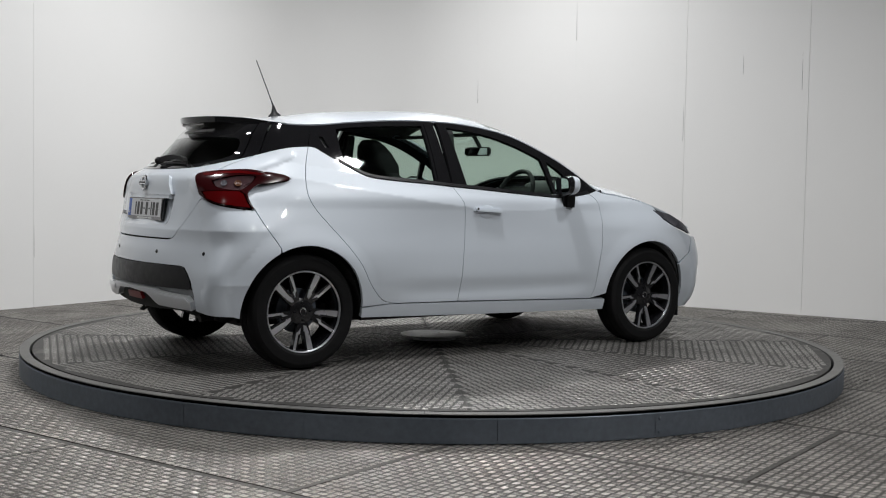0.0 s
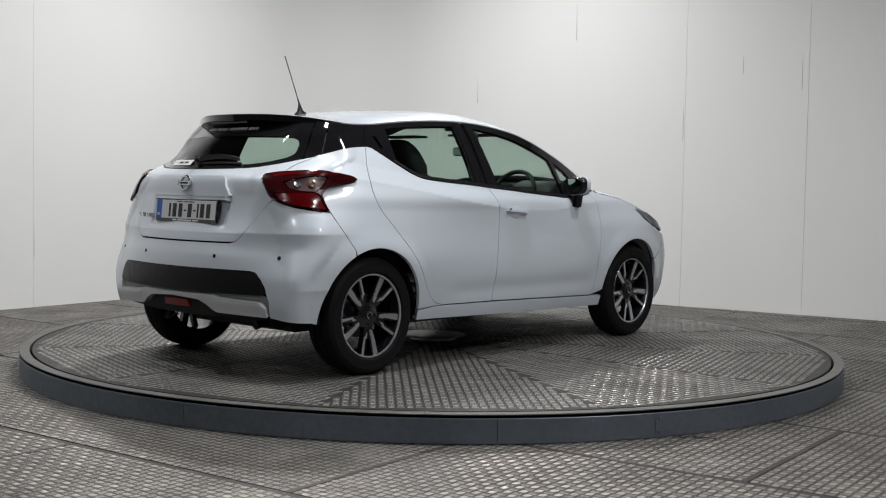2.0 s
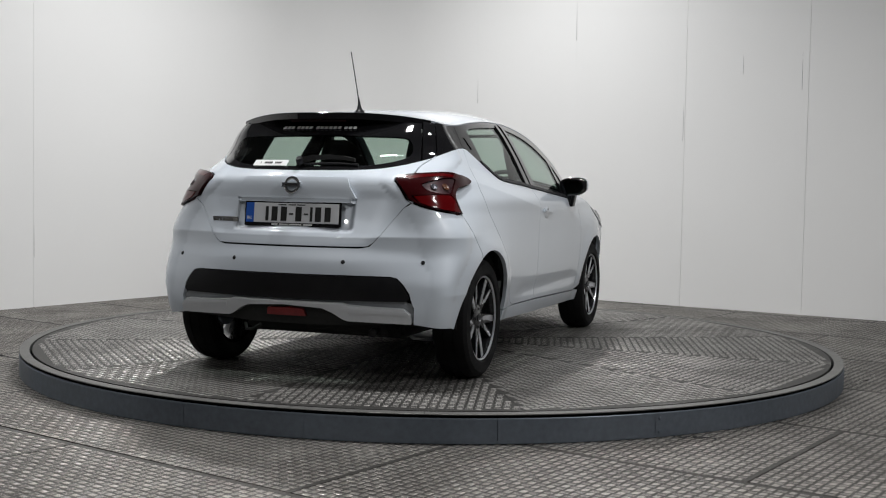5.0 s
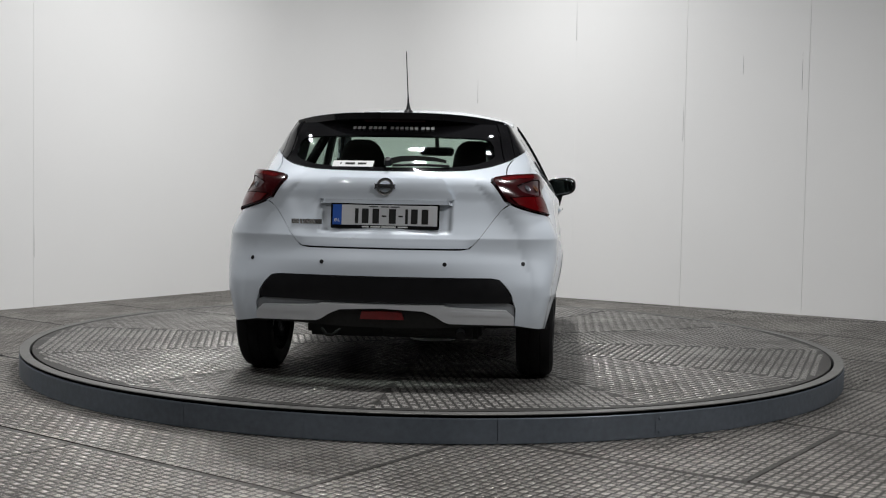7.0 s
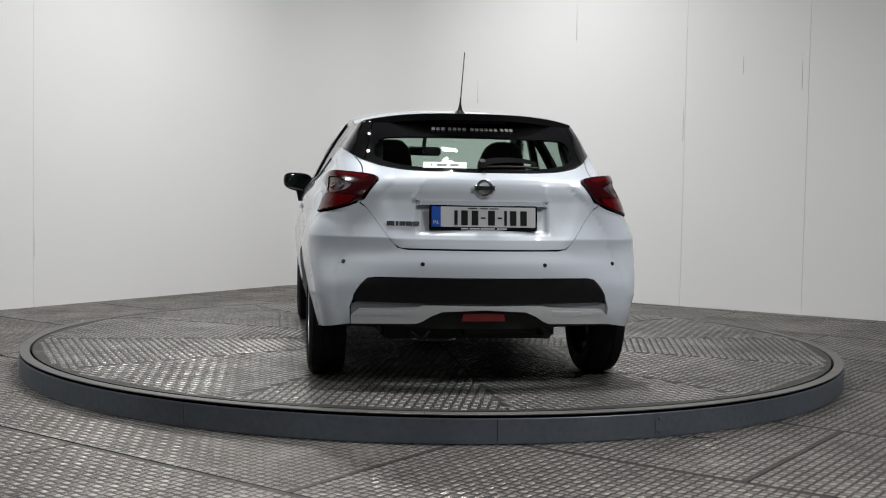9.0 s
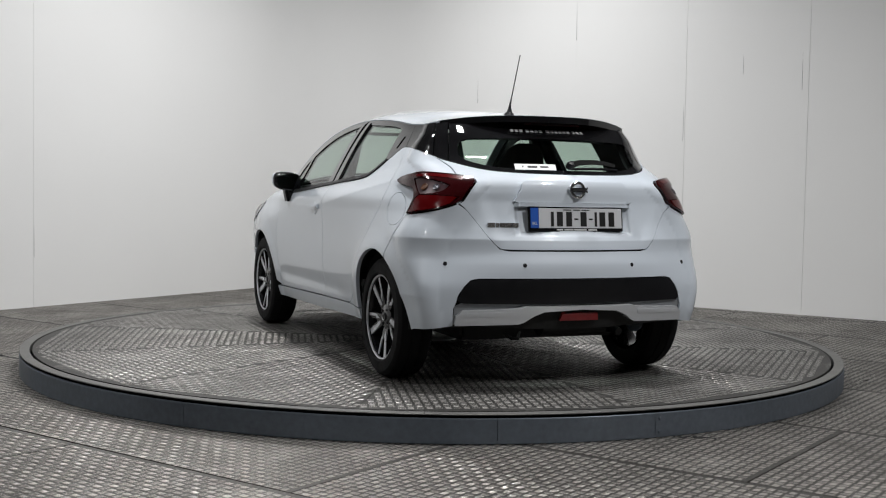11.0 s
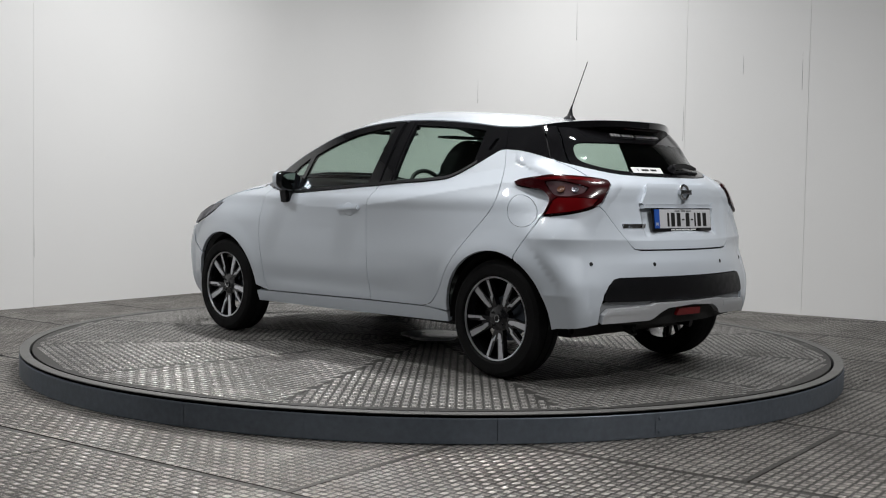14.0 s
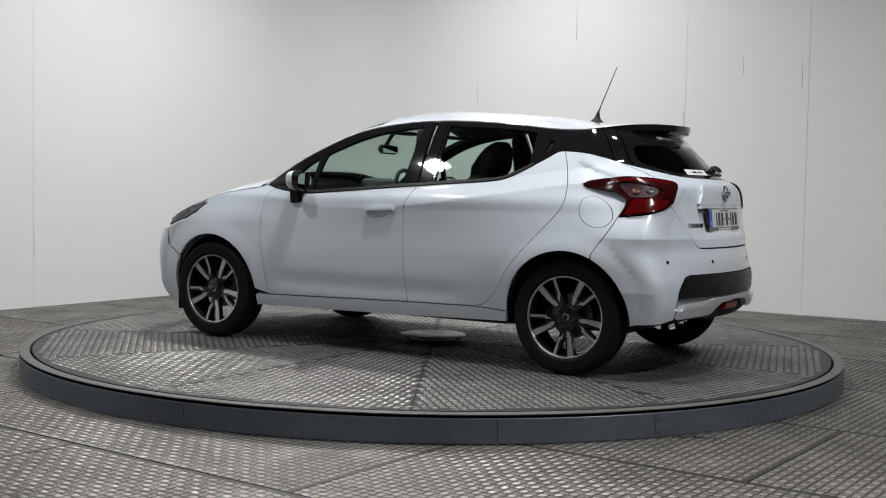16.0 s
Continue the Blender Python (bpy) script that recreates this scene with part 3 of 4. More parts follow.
def s_at_all(x, z):
    """The s of the places (x, z) on the side."""
    x, z = np.asarray(x, float), np.asarray(z, float)
    lo, hi = np.full(x.shape, 0.2), np.full(x.shape, S4)
    for _ in range(22):
        mid = (lo + hi) / 2
        short = skin(mid, z)[..., 0] < x
        lo, hi = np.where(short, mid, lo), np.where(short, hi, mid)
    return lo


@functools.lru_cache(None)
def arch(x0, a0, a1, r=0.358, n=14):
    """Points of a wheel arch, by angle from the front."""
    a = np.radians(np.linspace(a0, a1, n))
    z = np.maximum(0.312 + r * np.sin(a), 0.2)
    return [(float(p), float(q)) for p, q in zip(s_at_all(x0 + r * np.cos(a), z), z)]


@functools.lru_cache(None)
def brow(s0, s1, n=24, low=0.004):
    """Points below the roof's edge from s0 to s1."""
    s = np.linspace(s0, s1, n)
    z = np.full(n, 1.3)
    for _ in range(20):
        z = z + 0.5 * (EDGE(skin(s, z)[..., 0]) - z)
    return [(float(p), float(q) - low) for p, q in zip(s, z)]


# outlines that neighbours share, as (s, z)
REAR_GAP = bend([(0.753, 1.203), (0.751, 1.108), (0.760, 1.016), (0.777, 0.932), (0.810, 0.860), (0.871, 0.776), (0.939, 0.690), (1.021, 0.581),
                 (1.093, 0.462), (1.154, 0.389), (1.202, 0.352), (1.268, 0.336)])
SPLIT = bend([(1.710, 0.330), (1.724, 0.424), (1.732, 0.575), (1.737, 0.740), (1.728, 0.882), (1.704, 0.938), (1.667, 0.999)])
BELT_REAR = bend([(1.667, 0.999), (1.509, 1.012), (1.286, 1.026), (1.143, 1.040), (1.078, 1.061), (1.014, 1.091), (0.945, 1.124), (0.856, 1.168), (0.795, 1.198), (0.753, 1.205)])
FRONT_GAP = bend([(2.744, 0.308), (2.771, 0.374), (2.787, 0.519), (2.804, 0.627), (2.809, 0.717), (2.806, 0.807), (2.793, 0.900), (2.768, 0.948), (2.735, 0.972)])
BELT_FRONT = bend([(1.667, 0.999), (1.863, 0.986), (2.068, 0.970), (2.283, 0.955), (2.440, 0.945), (2.591, 0.954), (2.735, 0.972)])
TAIL_EDGE = bend([(0.0, 1.069), (0.2, 1.071), (0.30, 1.074), (0.36, 1.081), (0.42, 1.098), (0.47, 1.118), (0.515, 1.136), (0.555, 1.153)])
PILLAR_EDGE = bend([(0.555, 1.153), (0.60, 1.172), (0.642, 1.187), (0.69, 1.198), (0.753, 1.204)])
GATE_TOP = bend([(0.555, 1.153), (0.516, 1.123), (0.490, 1.098), (0.476, 1.073), (0.470, 1.055)])
LAMP_TOP = bend([(0.418, 1.022), (0.424, 1.040), (0.459, 1.054), (0.504, 1.063), (0.546, 1.065), (0.592, 1.056), (0.668, 1.042), (0.700, 1.027)])
LAMP_TAIL = bend([(0.700, 1.027), (0.692, 1.013), (0.672, 1.004), (0.616, 0.990), (0.589, 0.983), (0.580, 0.965), (0.580, 0.938), (0.593, 0.906), (0.617, 0.854)])
LAMP_LOW = bend([(0.617, 0.854), (0.591, 0.859), (0.545, 0.871), (0.506, 0.887), (0.474, 0.907), (0.452, 0.930)])
LAMP_IN = bend([(0.452, 0.930), (0.439, 0.970), (0.428, 1.000), (0.418, 1.022)])
GATE_LOW = bend([(0.465, 0.914), (0.446, 0.885), (0.418, 0.821), (0.385, 0.742), (0.364, 0.704), (0.337, 0.693), (0.181, 0.692), (0.0, 0.692)])
INSERT = [(0.0, 0.553), (0.32, 0.553)] + bend([(0.415, 0.552), (0.432, 0.545), (0.447, 0.515), (0.461, 0.472), (0.464, 0.445), (0.452, 0.433)]) + [(0.319, 0.430), (0.0, 0.429)]
SILVER_LOOP = [(0.0, 0.421), (0.299, 0.422), (0.313, 0.413), (0.373, 0.406), (0.452, 0.401), (0.470, 0.372), (0.472, 0.330), (0.313, 0.337), (0.298, 0.347), (0.257, 0.373), (0.203, 0.394), (0.0, 0.404)]


def lamp_bulge(s, z):
    """How far the tail lamp stands out sideways from the body, as a block round the corner, most at its top."""
    return 0.052 * np.clip((z - 0.865) / 0.165, 0, 1.0) * ramp((s - 0.425) / 0.085) * ramp((0.70 - s) / 0.15)


def lamp_place(s, z, k, out):
    """A place on the tail lamp with the way it faces."""
    c, n = around(np.array([s * k]), np.array([z]), out)
    return Matrix.Translation(Vector(c[0]) + Vector((0.45, k, 0)) * float(lamp_bulge(s, z))) @ Vector(n[0]).to_track_quat("Z", "Y").to_matrix().to_4x4()


def body_side(car, k):
    """All that one side of the body carries; k is 1 on the left, -1 on the right."""
    gap_z = brow(0.753, 2.875, 60)
    # rear quarter with its wheel arch
    sill_low = [(s_at(0.36, 0.262), 0.262), (1.9, 0.243), (s_at(2.168, 0.232), 0.232)]
    rear_arch = arch(0.0, 116, 0, n=20)
    fuel_hole = [(0.675 + 0.049 * math.cos(t), 0.881 + 0.082 * math.sin(t)) for t in np.linspace(0, 2 * math.pi, 33)[:-1]]
    quarter = (PILLAR_EDGE + REAR_GAP[1:] + [(s_at(0.357, 0.322), 0.325)] + rear_arch[::-1][1:] + [(0.698, 0.658), (0.654, 0.767)] + LAMP_TAIL[::-1] + LAMP_TOP[::-1][1:-8]
               + GATE_TOP[::-1])
    q = panel("rear_quarter", quarter, PAINT, car, k, holes=[fuel_hole] if k > 0 else (), gap=0.0013, step=0.011)
    if k > 0:
        panel("fuel_flap", fuel_hole, PAINT, q, k, gap=0.001)
    # doors, each with its window frame and glass
    rd = panel("rear_door", REAR_GAP + SPLIT + BELT_REAR[1:-1], PAINT, car, k, step=0.011)
    fd = panel("front_door", [(1.713, 0.331)] + [(2.744, 0.308)] + FRONT_GAP[1:] + BELT_FRONT[::-1] + SPLIT[::-1][1:-1], PAINT, car, k, step=0.011)
    rear_pane = bend([(0.963, 1.308), (1.204, 1.333), (1.574, 1.356)]) + [(1.556, 1.022)] + bend([(1.556, 1.024), (1.288, 1.036), (1.112, 1.054), (1.015, 1.096), (0.978, 1.134)])
    front_pane = bend([(1.755, 1.352), (1.916, 1.335), (2.074, 1.306), (2.226, 1.258), (2.381, 1.191), (2.402, 1.173)]) + [(2.430, 0.968)] + bend([(2.430, 0.968), (2.073, 0.984), (1.776, 1.012)])
    corner_pane = [(2.449, 1.166), (2.53, 1.113), (2.59, 1.058), (2.575, 0.985), (2.470, 0.970), (2.456, 0.980)]
    up_r = [p for p in gap_z if p[0] < 1.66]
    up_f = [p for p in gap_z if p[0] > 1.66]
    slot = [(0.818, 1.262), (0.842, 1.262), (0.885, 1.205), (0.862, 1.200)]
    fr = panel("window_frame", BELT_REAR + up_r + [(1.664, up_r[-1][1])], GLOSS, rd, k, holes=[rear_pane, slot], out=-0.001, label="gloss black window frame")
    panel("hidden_handle", slot, SATIN, rd, k, out=-0.016, gap=-0.003, depth=0.002)
    panel("window_pane", rear_pane, GLASS, rd, k, out=-0.006, gap=0.0, depth=0.0, step=0.06)
    ff = panel("window_frame", BELT_FRONT + [(2.80, 0.988), (2.875, 0.997)] + up_f[::-1], GLOSS, fd, k, holes=[front_pane, corner_pane], out=-0.001, label="gloss black window frame")
    panel("window_pane", front_pane, GLASS, fd, k, out=-0.006, gap=0.0, depth=0.0, step=0.06)
    panel("corner_pane", corner_pane, GLASS, fd, k, out=-0.006, gap=0.0, depth=0.0, step=0.06)
    # pillar covers stand a little proud, with a bright edge to each
    for s0, s1, z0, who in ((1.586, 1.640, 1.006, rd), (1.682, 1.742, 1.000, fd)):
        panel("pillar_cover", [(s0 - 0.012, z0 + 0.004), (s1 + 0.008, z0), (s1 - 0.004, 1.372), (s0 + 0.008, 1.372)], GLOSS, who, k, out=0.004, depth=0.006)
    for belt, who in ((BELT_REAR[:31], rd), (BELT_FRONT, fd)):
        panel("belt_strip", [(a, b + 0.002) for a, b in belt] + [(a, b + 0.018) for a, b in belt[::-1]], SATIN, who, k, out=0.006, gap=0.0, depth=0.012)
    panel("c_pillar", PILLAR_EDGE + brow(0.755, 0.562, 12), GLOSS, car, k, out=-0.001)
    # sill and front wing
    panel("sill", [(s_at(0.357, 0.318), 0.318), (1.24, 0.333), (1.72, 0.326), (2.744, 0.304), (s_at(2.169, 0.300), 0.300)] + sill_low[::-1], PAINT, car, k, depth=0.03)
    lamp_f = [(3.285, 0.873), (3.42, 0.850), (3.52, 0.79), (3.58, 0.715), (3.47, 0.757), (3.36, 0.817)]
    wing_top = [(s, z) for s, z in brow(2.80, 3.30, 16)]
    wing = ([(2.744, 0.308)] + FRONT_GAP[1:] + [(2.80, 0.988)] + wing_top[1:] + [(3.36, 0.812), (3.47, 0.752)] + [(3.585, 0.70), (3.58, 0.58)] + arch(2.525, 36, 176, n=26))
    panel("front_wing", wing, PAINT, car, k)
    panel("headlamp", lamp_f, LENS, car, k, out=0.004, label="swept-back clear headlamp")
    bl = arch(2.525, 34, -16, n=14)
    panel("front_bumper_side", [(3.588, 0.58), (3.59, 0.70), (3.75, 0.68), (S4 + YC, 0.66), (S4 + YC, 0.24), (3.72, 0.215)] + bl[::-1], PAINT, car, k)
    # door handle in its dish
    c, n = around(np.array([1.90 * k]), np.array([0.857]))
    c, n = Vector(c[0]), Vector(n[0])
    bm = bmesh.new()
    geo = bmesh.ops.create_uvsphere(bm, u_segments=24, v_segments=12, radius=1)["verts"]
    for v in geo:
        v.co = Vector((c.x + v.co.x * 0.062 - 0.01, c.y + k * (v.co.y * 0.006 - 0.002), c.z + v.co.z * 0.040))
    part("handle_dish", bm, PAINT, fd)
    bm = bmesh.new()
    box(bm, -0.108, 0.098, -0.014, 0.014, -0.015, 0.015, 0.009)
    for v in bm.verts:
        v.co.z += -0.06 * (v.co.x + 0.1) * 0.6 + (0.004 if v.co.x < -0.06 else 0)
        v.co = Vector((c.x + v.co.x, c.y + k * (0.017 + v.co.y - 1.3 * (v.co.x / 1.0) ** 2), c.z + v.co.z + 0.006))
    part("door_handle", bm, PAINT, fd, "white pull handle", 0.9)
    if k < 0:
        turned("keyhole", [(0, 0.003), (0.006, 0.003), (0.007, 0)], INK, fd, Matrix.Translation((c.x - 0.092, c.y - 0.027, c.z + 0.017)) @ Matrix.Rotation(math.pi / 2, 4, "X"), 14)
    # mirror: painted cap, black shell and stalk, glass to the rear
    mir = new("door_mirror")
    mir.parent = car
    tagged(mir, "white capped door mirror on a black stalk")

    pivot = Vector((1.80, 0.80 * k, 0))
    swing = Matrix.Translation(pivot) @ Matrix.Rotation(math.radians(10 * k), 4, "Z") @ Matrix.Translation(-pivot)

    def blob(name, mat, cx, cy, cz, rx, ry, rz, x_cut, sign, power=3.2, lab=""):
        bm = bmesh.new()
        bmesh.ops.create_uvsphere(bm, u_segments=32, v_segments=20, radius=1)
        for v in bm.verts:
            d = v.co.copy()
            f = (abs(d.x) ** power + abs(d.y) ** power + abs(d.z) ** power) ** (-1 / power)
            d *= f
            d.z *= 1 - 0.18 * (d.y + 1) / 2
            px, py = cx + d.x * rx, cy + d.y * ry
            v.co = Vector((px, k * py, cz + d.z * rz + 0.012 * d.y))
        bmesh.ops.bisect_plane(bm, geom=bm.verts[:] + bm.edges[:] + bm.faces[:], plane_co=(x_cut, 0, 0), plane_no=(-sign, 0, 0), clear_outer=True)
        bmesh.ops.holes_fill(bm, edges=bm.edges[:], sides=0)
        bmesh.ops.transform(bm, matrix=swing, verts=bm.verts)
        return part(name, bm, mat, mir, lab, 0.7)

    blob("cap", PAINT, 1.80, 0.855, 1.018, 0.058, 0.098, 0.066, 1.792, 1, lab="white painted cap")
    blob("shell", GLOSS, 1.795, 0.855, 1.016, 0.034, 0.100, 0.069, 1.795, -1, lab="black mirror shell")
    bm = bmesh.new()
    vs = [bm.verts.new((1.760, k * (0.856 + 0.082 * math.copysign(abs(math.cos(t)) ** 0.6, math.cos(t))),
                        1.016 + (0.050 - 0.006 * math.cos(t)) * math.copysign(abs(math.sin(t)) ** 0.6, math.sin(t)))) for t in np.linspace(0, 2 * math.pi, 41)[:-1]]
    bm.faces.new(vs)
    bmesh.ops.transform(bm, matrix=swing, verts=bm.verts)
    part("mirror_glass", bm, MIRROR, mir)
    bm = bmesh.new()
    box(bm, 1.775, 1.865, -0.03, 0.03, 0.868, 0.975, 0.018)
    for v in bm.verts:
        f = (0.975 - v.co.z) / 0.107
        v.co = Vector((v.co.x + 0.012 * f, k * (0.835 + v.co.y * (1.15 - 0.2 * f) - 0.02 * f), v.co.z))
    part("stalk", bm, SATIN, mir, "black stalk", 0.9)
    # tail lamp
    loop = LAMP_TOP + LAMP_TAIL[1:] + LAMP_LOW[1:] + LAMP_IN[1:]
    clear = bend([(0.474, 1.000), (0.488, 1.013), (0.517, 1.029), (0.556, 1.031), (0.560, 1.004), (0.556, 0.962), (0.540, 0.956), (0.510, 0.962), (0.487, 0.976), (0.474, 1.000)])[:-1]
    lower = [(0.462, 0.945), (0.507, 0.948), (0.555, 0.945), (0.570, 0.931), (0.584, 0.903), (0.604, 0.862), (0.588, 0.866), (0.545, 0.878), (0.508, 0.894), (0.480, 0.912)]
    lamp = panel("tail_lamp", loop, RED_DARK, car, k, holes=[clear, lower], out=0.012, sideways=lamp_bulge, gap=0.003, depth=0.085, step=0.011, label="boomerang tail lamp with dark red lens")
    panel("reversing_lens", clear, LENS_TAIL, lamp, k, out=0.006, sideways=lamp_bulge, gap=0.0, depth=0.004, step=0.012, label="smoked reversing lens")
    panel("brake_lens", lower, RED, lamp, k, out=0.0125, sideways=lamp_bulge, gap=0.0005, depth=0.004, label="bright red lower lens")
    top = [(0.440, 1.036), (0.475, 1.048), (0.520, 1.054), (0.570, 1.050), (0.60, 1.043), (0.57, 1.040), (0.520, 1.042), (0.480, 1.036), (0.450, 1.024)]
    panel("upper_strip", top, RED, lamp, k, out=0.0132, sideways=lamp_bulge, gap=0.0, depth=0.001)
    for j, (s, z, r) in enumerate(((0.500, 0.990, 0.017), (0.533, 0.990, 0.019))):
        turned("bulb_bowl", [(0, 0.001), (r * 0.35, 0.002), (r * 0.5, 0.0005), (r, 0.004), (r * 1.08, 0.0)], AMBER if j else LENS, lamp, lamp_place(s, z, k, 0.0075), 20)
    for j in range(4):
        turned("ridge", [(0, 0.002), (0.003, 0.001), (0.004, 0)], LENS, lamp, lamp_place(0.474 + 0.004 * j, 0.985 + 0.009 * j, k, 0.010), 8)
    # dark inner skin behind the gaps, and wheel-house linings
    inner = ([(0.0, 0.30), (0.52, 0.32)] + arch(0.0, 176, -4, 0.365, 24) + [(1.2, 0.25), (s_at(2.15, 0.24), 0.24)] + arch(2.525, 182, -8, 0.365, 24) + [(3.75, 0.24), (S4 + YC, 0.24), (S4 + YC, 0.70), (3.5, 0.72)]
             + [(s, z - 0.035) for s, z in brow(3.3, 2.80, 12)] + [(2.70, 0.955), (2.44, 0.935), (1.667, 0.985), (1.286, 1.012), (1.143, 1.025), (1.014, 1.075), (0.856, 1.152), (0.753, 1.185), (0.60, 1.15), (0.47, 1.09), (0.0, 1.045)])
    panel("pillar_lining", [(0.43, 1.05), (0.55, 1.10), (0.69, 1.15), (0.80, 1.15), (0.93, 1.10), (0.955, 1.15), (0.945, 1.305)] + brow(0.94, 0.45, 14, 0.03), TRIM_IN, car, k, out=-0.05, gap=0.0, depth=0.0)
    panel("inner_skin", inner, MATT, car, k, out=-0.034, gap=0.0, depth=0.0, step=0.06)
    for x0 in (0.0, 2.525):
        turned("arch_lining", [(0.05, -0.01), (0.30, -0.01), (0.354, 0.0), (0.354, 0.30 if x0 < 1 else 0.265)], MATT, car,
               Matrix.Translation((x0, k * 0.50, 0.312)) @ Matrix.Rotation(-math.pi / 2 * k, 4, "X"), 36,
               span=(math.pi * (0.98 if k > 0 else -0.02), math.pi * (2.02 if k > 0 else 1.02)))


def lid_panel(name, x0, x1, mat, parent, u1=1.0, tail_bow=None, nx=40, nu=28, depth=0.012, out=0.0, label=""):
    """A piece of the roof, windscreen or bonnet, from x0 to x1."""
    u = np.linspace(-u1, u1, nu + 1)
    t = np.linspace(0, 1, nx + 1)
    y = u * 0.54
    start = x0 + (tail_bow * y * y if tail_bow else 0 * y)
    X = start[None] + (x1 - start[None]) * t[:, None]
    U = np.broadcast_to(u[None], X.shape)
    p = lid(X, U)
    e = 0.003
    n = np.cross(lid(X + e, U) - lid(X - e, U), lid(X, np.clip(U + e, -1, 1)) - lid(X, np.clip(U - e, -1, 1)))
    n /= np.linalg.norm(n, axis=-1, keepdims=True)
    p = p + n * out
    m = nu + 1
    tri = []
    for i in range(nx):
        for j in range(nu):
            a = i * m + j
            tri += [(a, a + m, a + m + 1), (a, a + m + 1, a + 1)]
    return sheet(name, p.reshape(-1, 3), n.reshape(-1, 3), np.array(tri), mat, parent, depth, label)


def body_middle(car):
    lid_panel("roof", 0.005, 1.385, PAINT, car)
    lid_panel("roof_lining", 0.0, 1.38, LINER, car, 0.97, out=-0.035, depth=0)
    lid_panel("windscreen", 1.39, 2.20, GLASS, car, 0.93, out=-0.004, depth=0)
    for k in (1, -1):
        u = np.linspace(0.93, 1.0, 4) * k
        X, U = np.meshgrid(np.linspace(1.385, 2.16, 30), u, indexing="ij")
        p = lid(X, U)
        n = np.broadcast_to(np.array([0.35, 0.5 * k, 0.8]), p.shape) / np.linalg.norm([0.35, 0.5, 0.8])
        tri = [t for i in range(29) for j in range(3) for a in [i * 4 + j] for t in ((a, a + 4, a + 5), (a, a + 5, a + 1))]
        sheet("a_pillar", p.reshape(-1, 3), n.reshape(-1, 3).copy(), np.array(tri), PAINT, car, 0.02, "")
    lid_panel("windscreen_header", 1.37, 1.50, SATIN, car, 0.95, out=-0.010, depth=0)
    lid_panel("cowl", 2.16, 2.30, SATIN, car, 0.97, out=-0.008)
    lid_panel("bonnet", 2.21, 2.93, PAINT, car, 0.985)
    # spoiler over the tail window
    sp = lid_panel("roof_spoiler", -0.346, 0.0, PAINT, car, 1.0, 0.86, 20, depth=0.0, label="roof spoiler, white above and gloss black below")
    u = np.linspace(-1, 1, 33)
    lip_x = -0.346 + 0.86 * (u * 0.54) ** 2
    top = lid(lip_x, u)
    rows = [top + [0.002, 0, -0.0005], top + [-0.004, 0, -0.003], top + [-0.001, 0, -0.034]]
    for t in (0.25, 0.5, 0.75, 1.0):
        z = top[:, 2] - 0.036 - 0.016 * t
        g = np.array([tail(np.array(b), np.array(c)) for b, c in zip(top[:, 1] * 0.98, z)]) + 0.012
        x = lip_x + 0.008 + (np.maximum(g, lip_x + 0.01) - lip_x - 0.008) * t
        rows.append(np.stack([x, top[:, 1] * (1 - 0.02 * t), z], -1))
    P = np.stack(rows)
    m = len(u)
    bm = bmesh.new()
    vs = [bm.verts.new(p) for p in P.reshape(-1, 3)]
    for i in range(len(rows) - 1):
        for j in range(m - 1):
            bm.faces.new((vs[i * m + j], vs[i * m + j + 1], vs[(i + 1) * m + j + 1], vs[(i + 1) * m + j]))
    part("spoiler_underside", bm, GLOSS, sp, "gloss black spoiler edge", 0.9)
    boxed("high_brake_light", RED_DARK, sp, (-0.31, -0.285, -0.16, 0.16, 1.322, 1.332), 0.003)
    # tailgate
    gate_loop = TAIL_EDGE + GATE_TOP[1:] + LAMP_TOP[::-1][-8:] + LAMP_IN[::-1][1:] + GATE_LOW
    gate = panel("tailgate", gate_loop, PAINT, car, 0, step=0.010, gap=0.003)
    pane = bend([(0.0, 1.088), (0.2, 1.090), (0.32, 1.096), (0.40, 1.118), (0.452, 1.150), (0.460, 1.20), (0.448, 1.232)]) + bend([(0.448, 1.232), (0.40, 1.246), (0.2, 1.252), (0.0, 1.253)])
    ztop = 1.325
    border = TAIL_EDGE[:-8] + [(0.492, 1.128)] + [(0.497, ztop), (0.0, ztop)]
    fringe = shrink(dense(pane + [(-a, b) for a, b in pane[::-1][1:-1]], 0.03), 0.0)
    loop = border + [(-a, b) for a, b in border[::-1]]
    lp = shrink(dense(loop, 0.03), 0.002)
    v, f = fill(lp, [fringe], 0.03)
    p, n = around(v[:, 0], v[:, 1], -0.001)
    sheet("window_border", p, n, f, GLOSS, gate, 0.012, "black printed glass border")
    v, f = fill(fringe, [], 0.04)
    p, n = around(v[:, 0], v[:, 1], -0.0015)
    sheet("window_pane", p, n, f, GLASS, gate, 0.0, "tinted tail window")
    for k in (1, -1):
        panel("window_cheek", [(0.495, 1.128)] + TAIL_EDGE[-8:] + brow(0.557, 0.50, 6, 0.008), GLOSS, gate, k, out=-0.001, gap=0.0015)
    # raised badge panel with its ledge over the number plate
    pod = [(0.0, 1.024), (0.272, 1.024), (0.287, 1.015), (0.318, 0.930), (0.312, 0.922), (0.0, 0.922)]
    bp = panel("badge_panel", pod, PAINT, gate, 0, out=0.020, gap=0.0, depth=0.03, step=0.02)
    panel("ledge", [(0.0, 0.924), (0.312, 0.924), (0.314, 0.902), (0.0, 0.900)], PAINT, gate, 0, out=0.026, gap=0.0, depth=0.045, step=0.02)
    # round badge: ring and bar
    c, n = around(np.array([0.0]), np.array([0.988]), 0.0225)
    m = Matrix.Translation(c[0]) @ Matrix.Rotation(math.pi, 4, "Z") @ Matrix.Rotation(math.radians(84), 4, "Y")
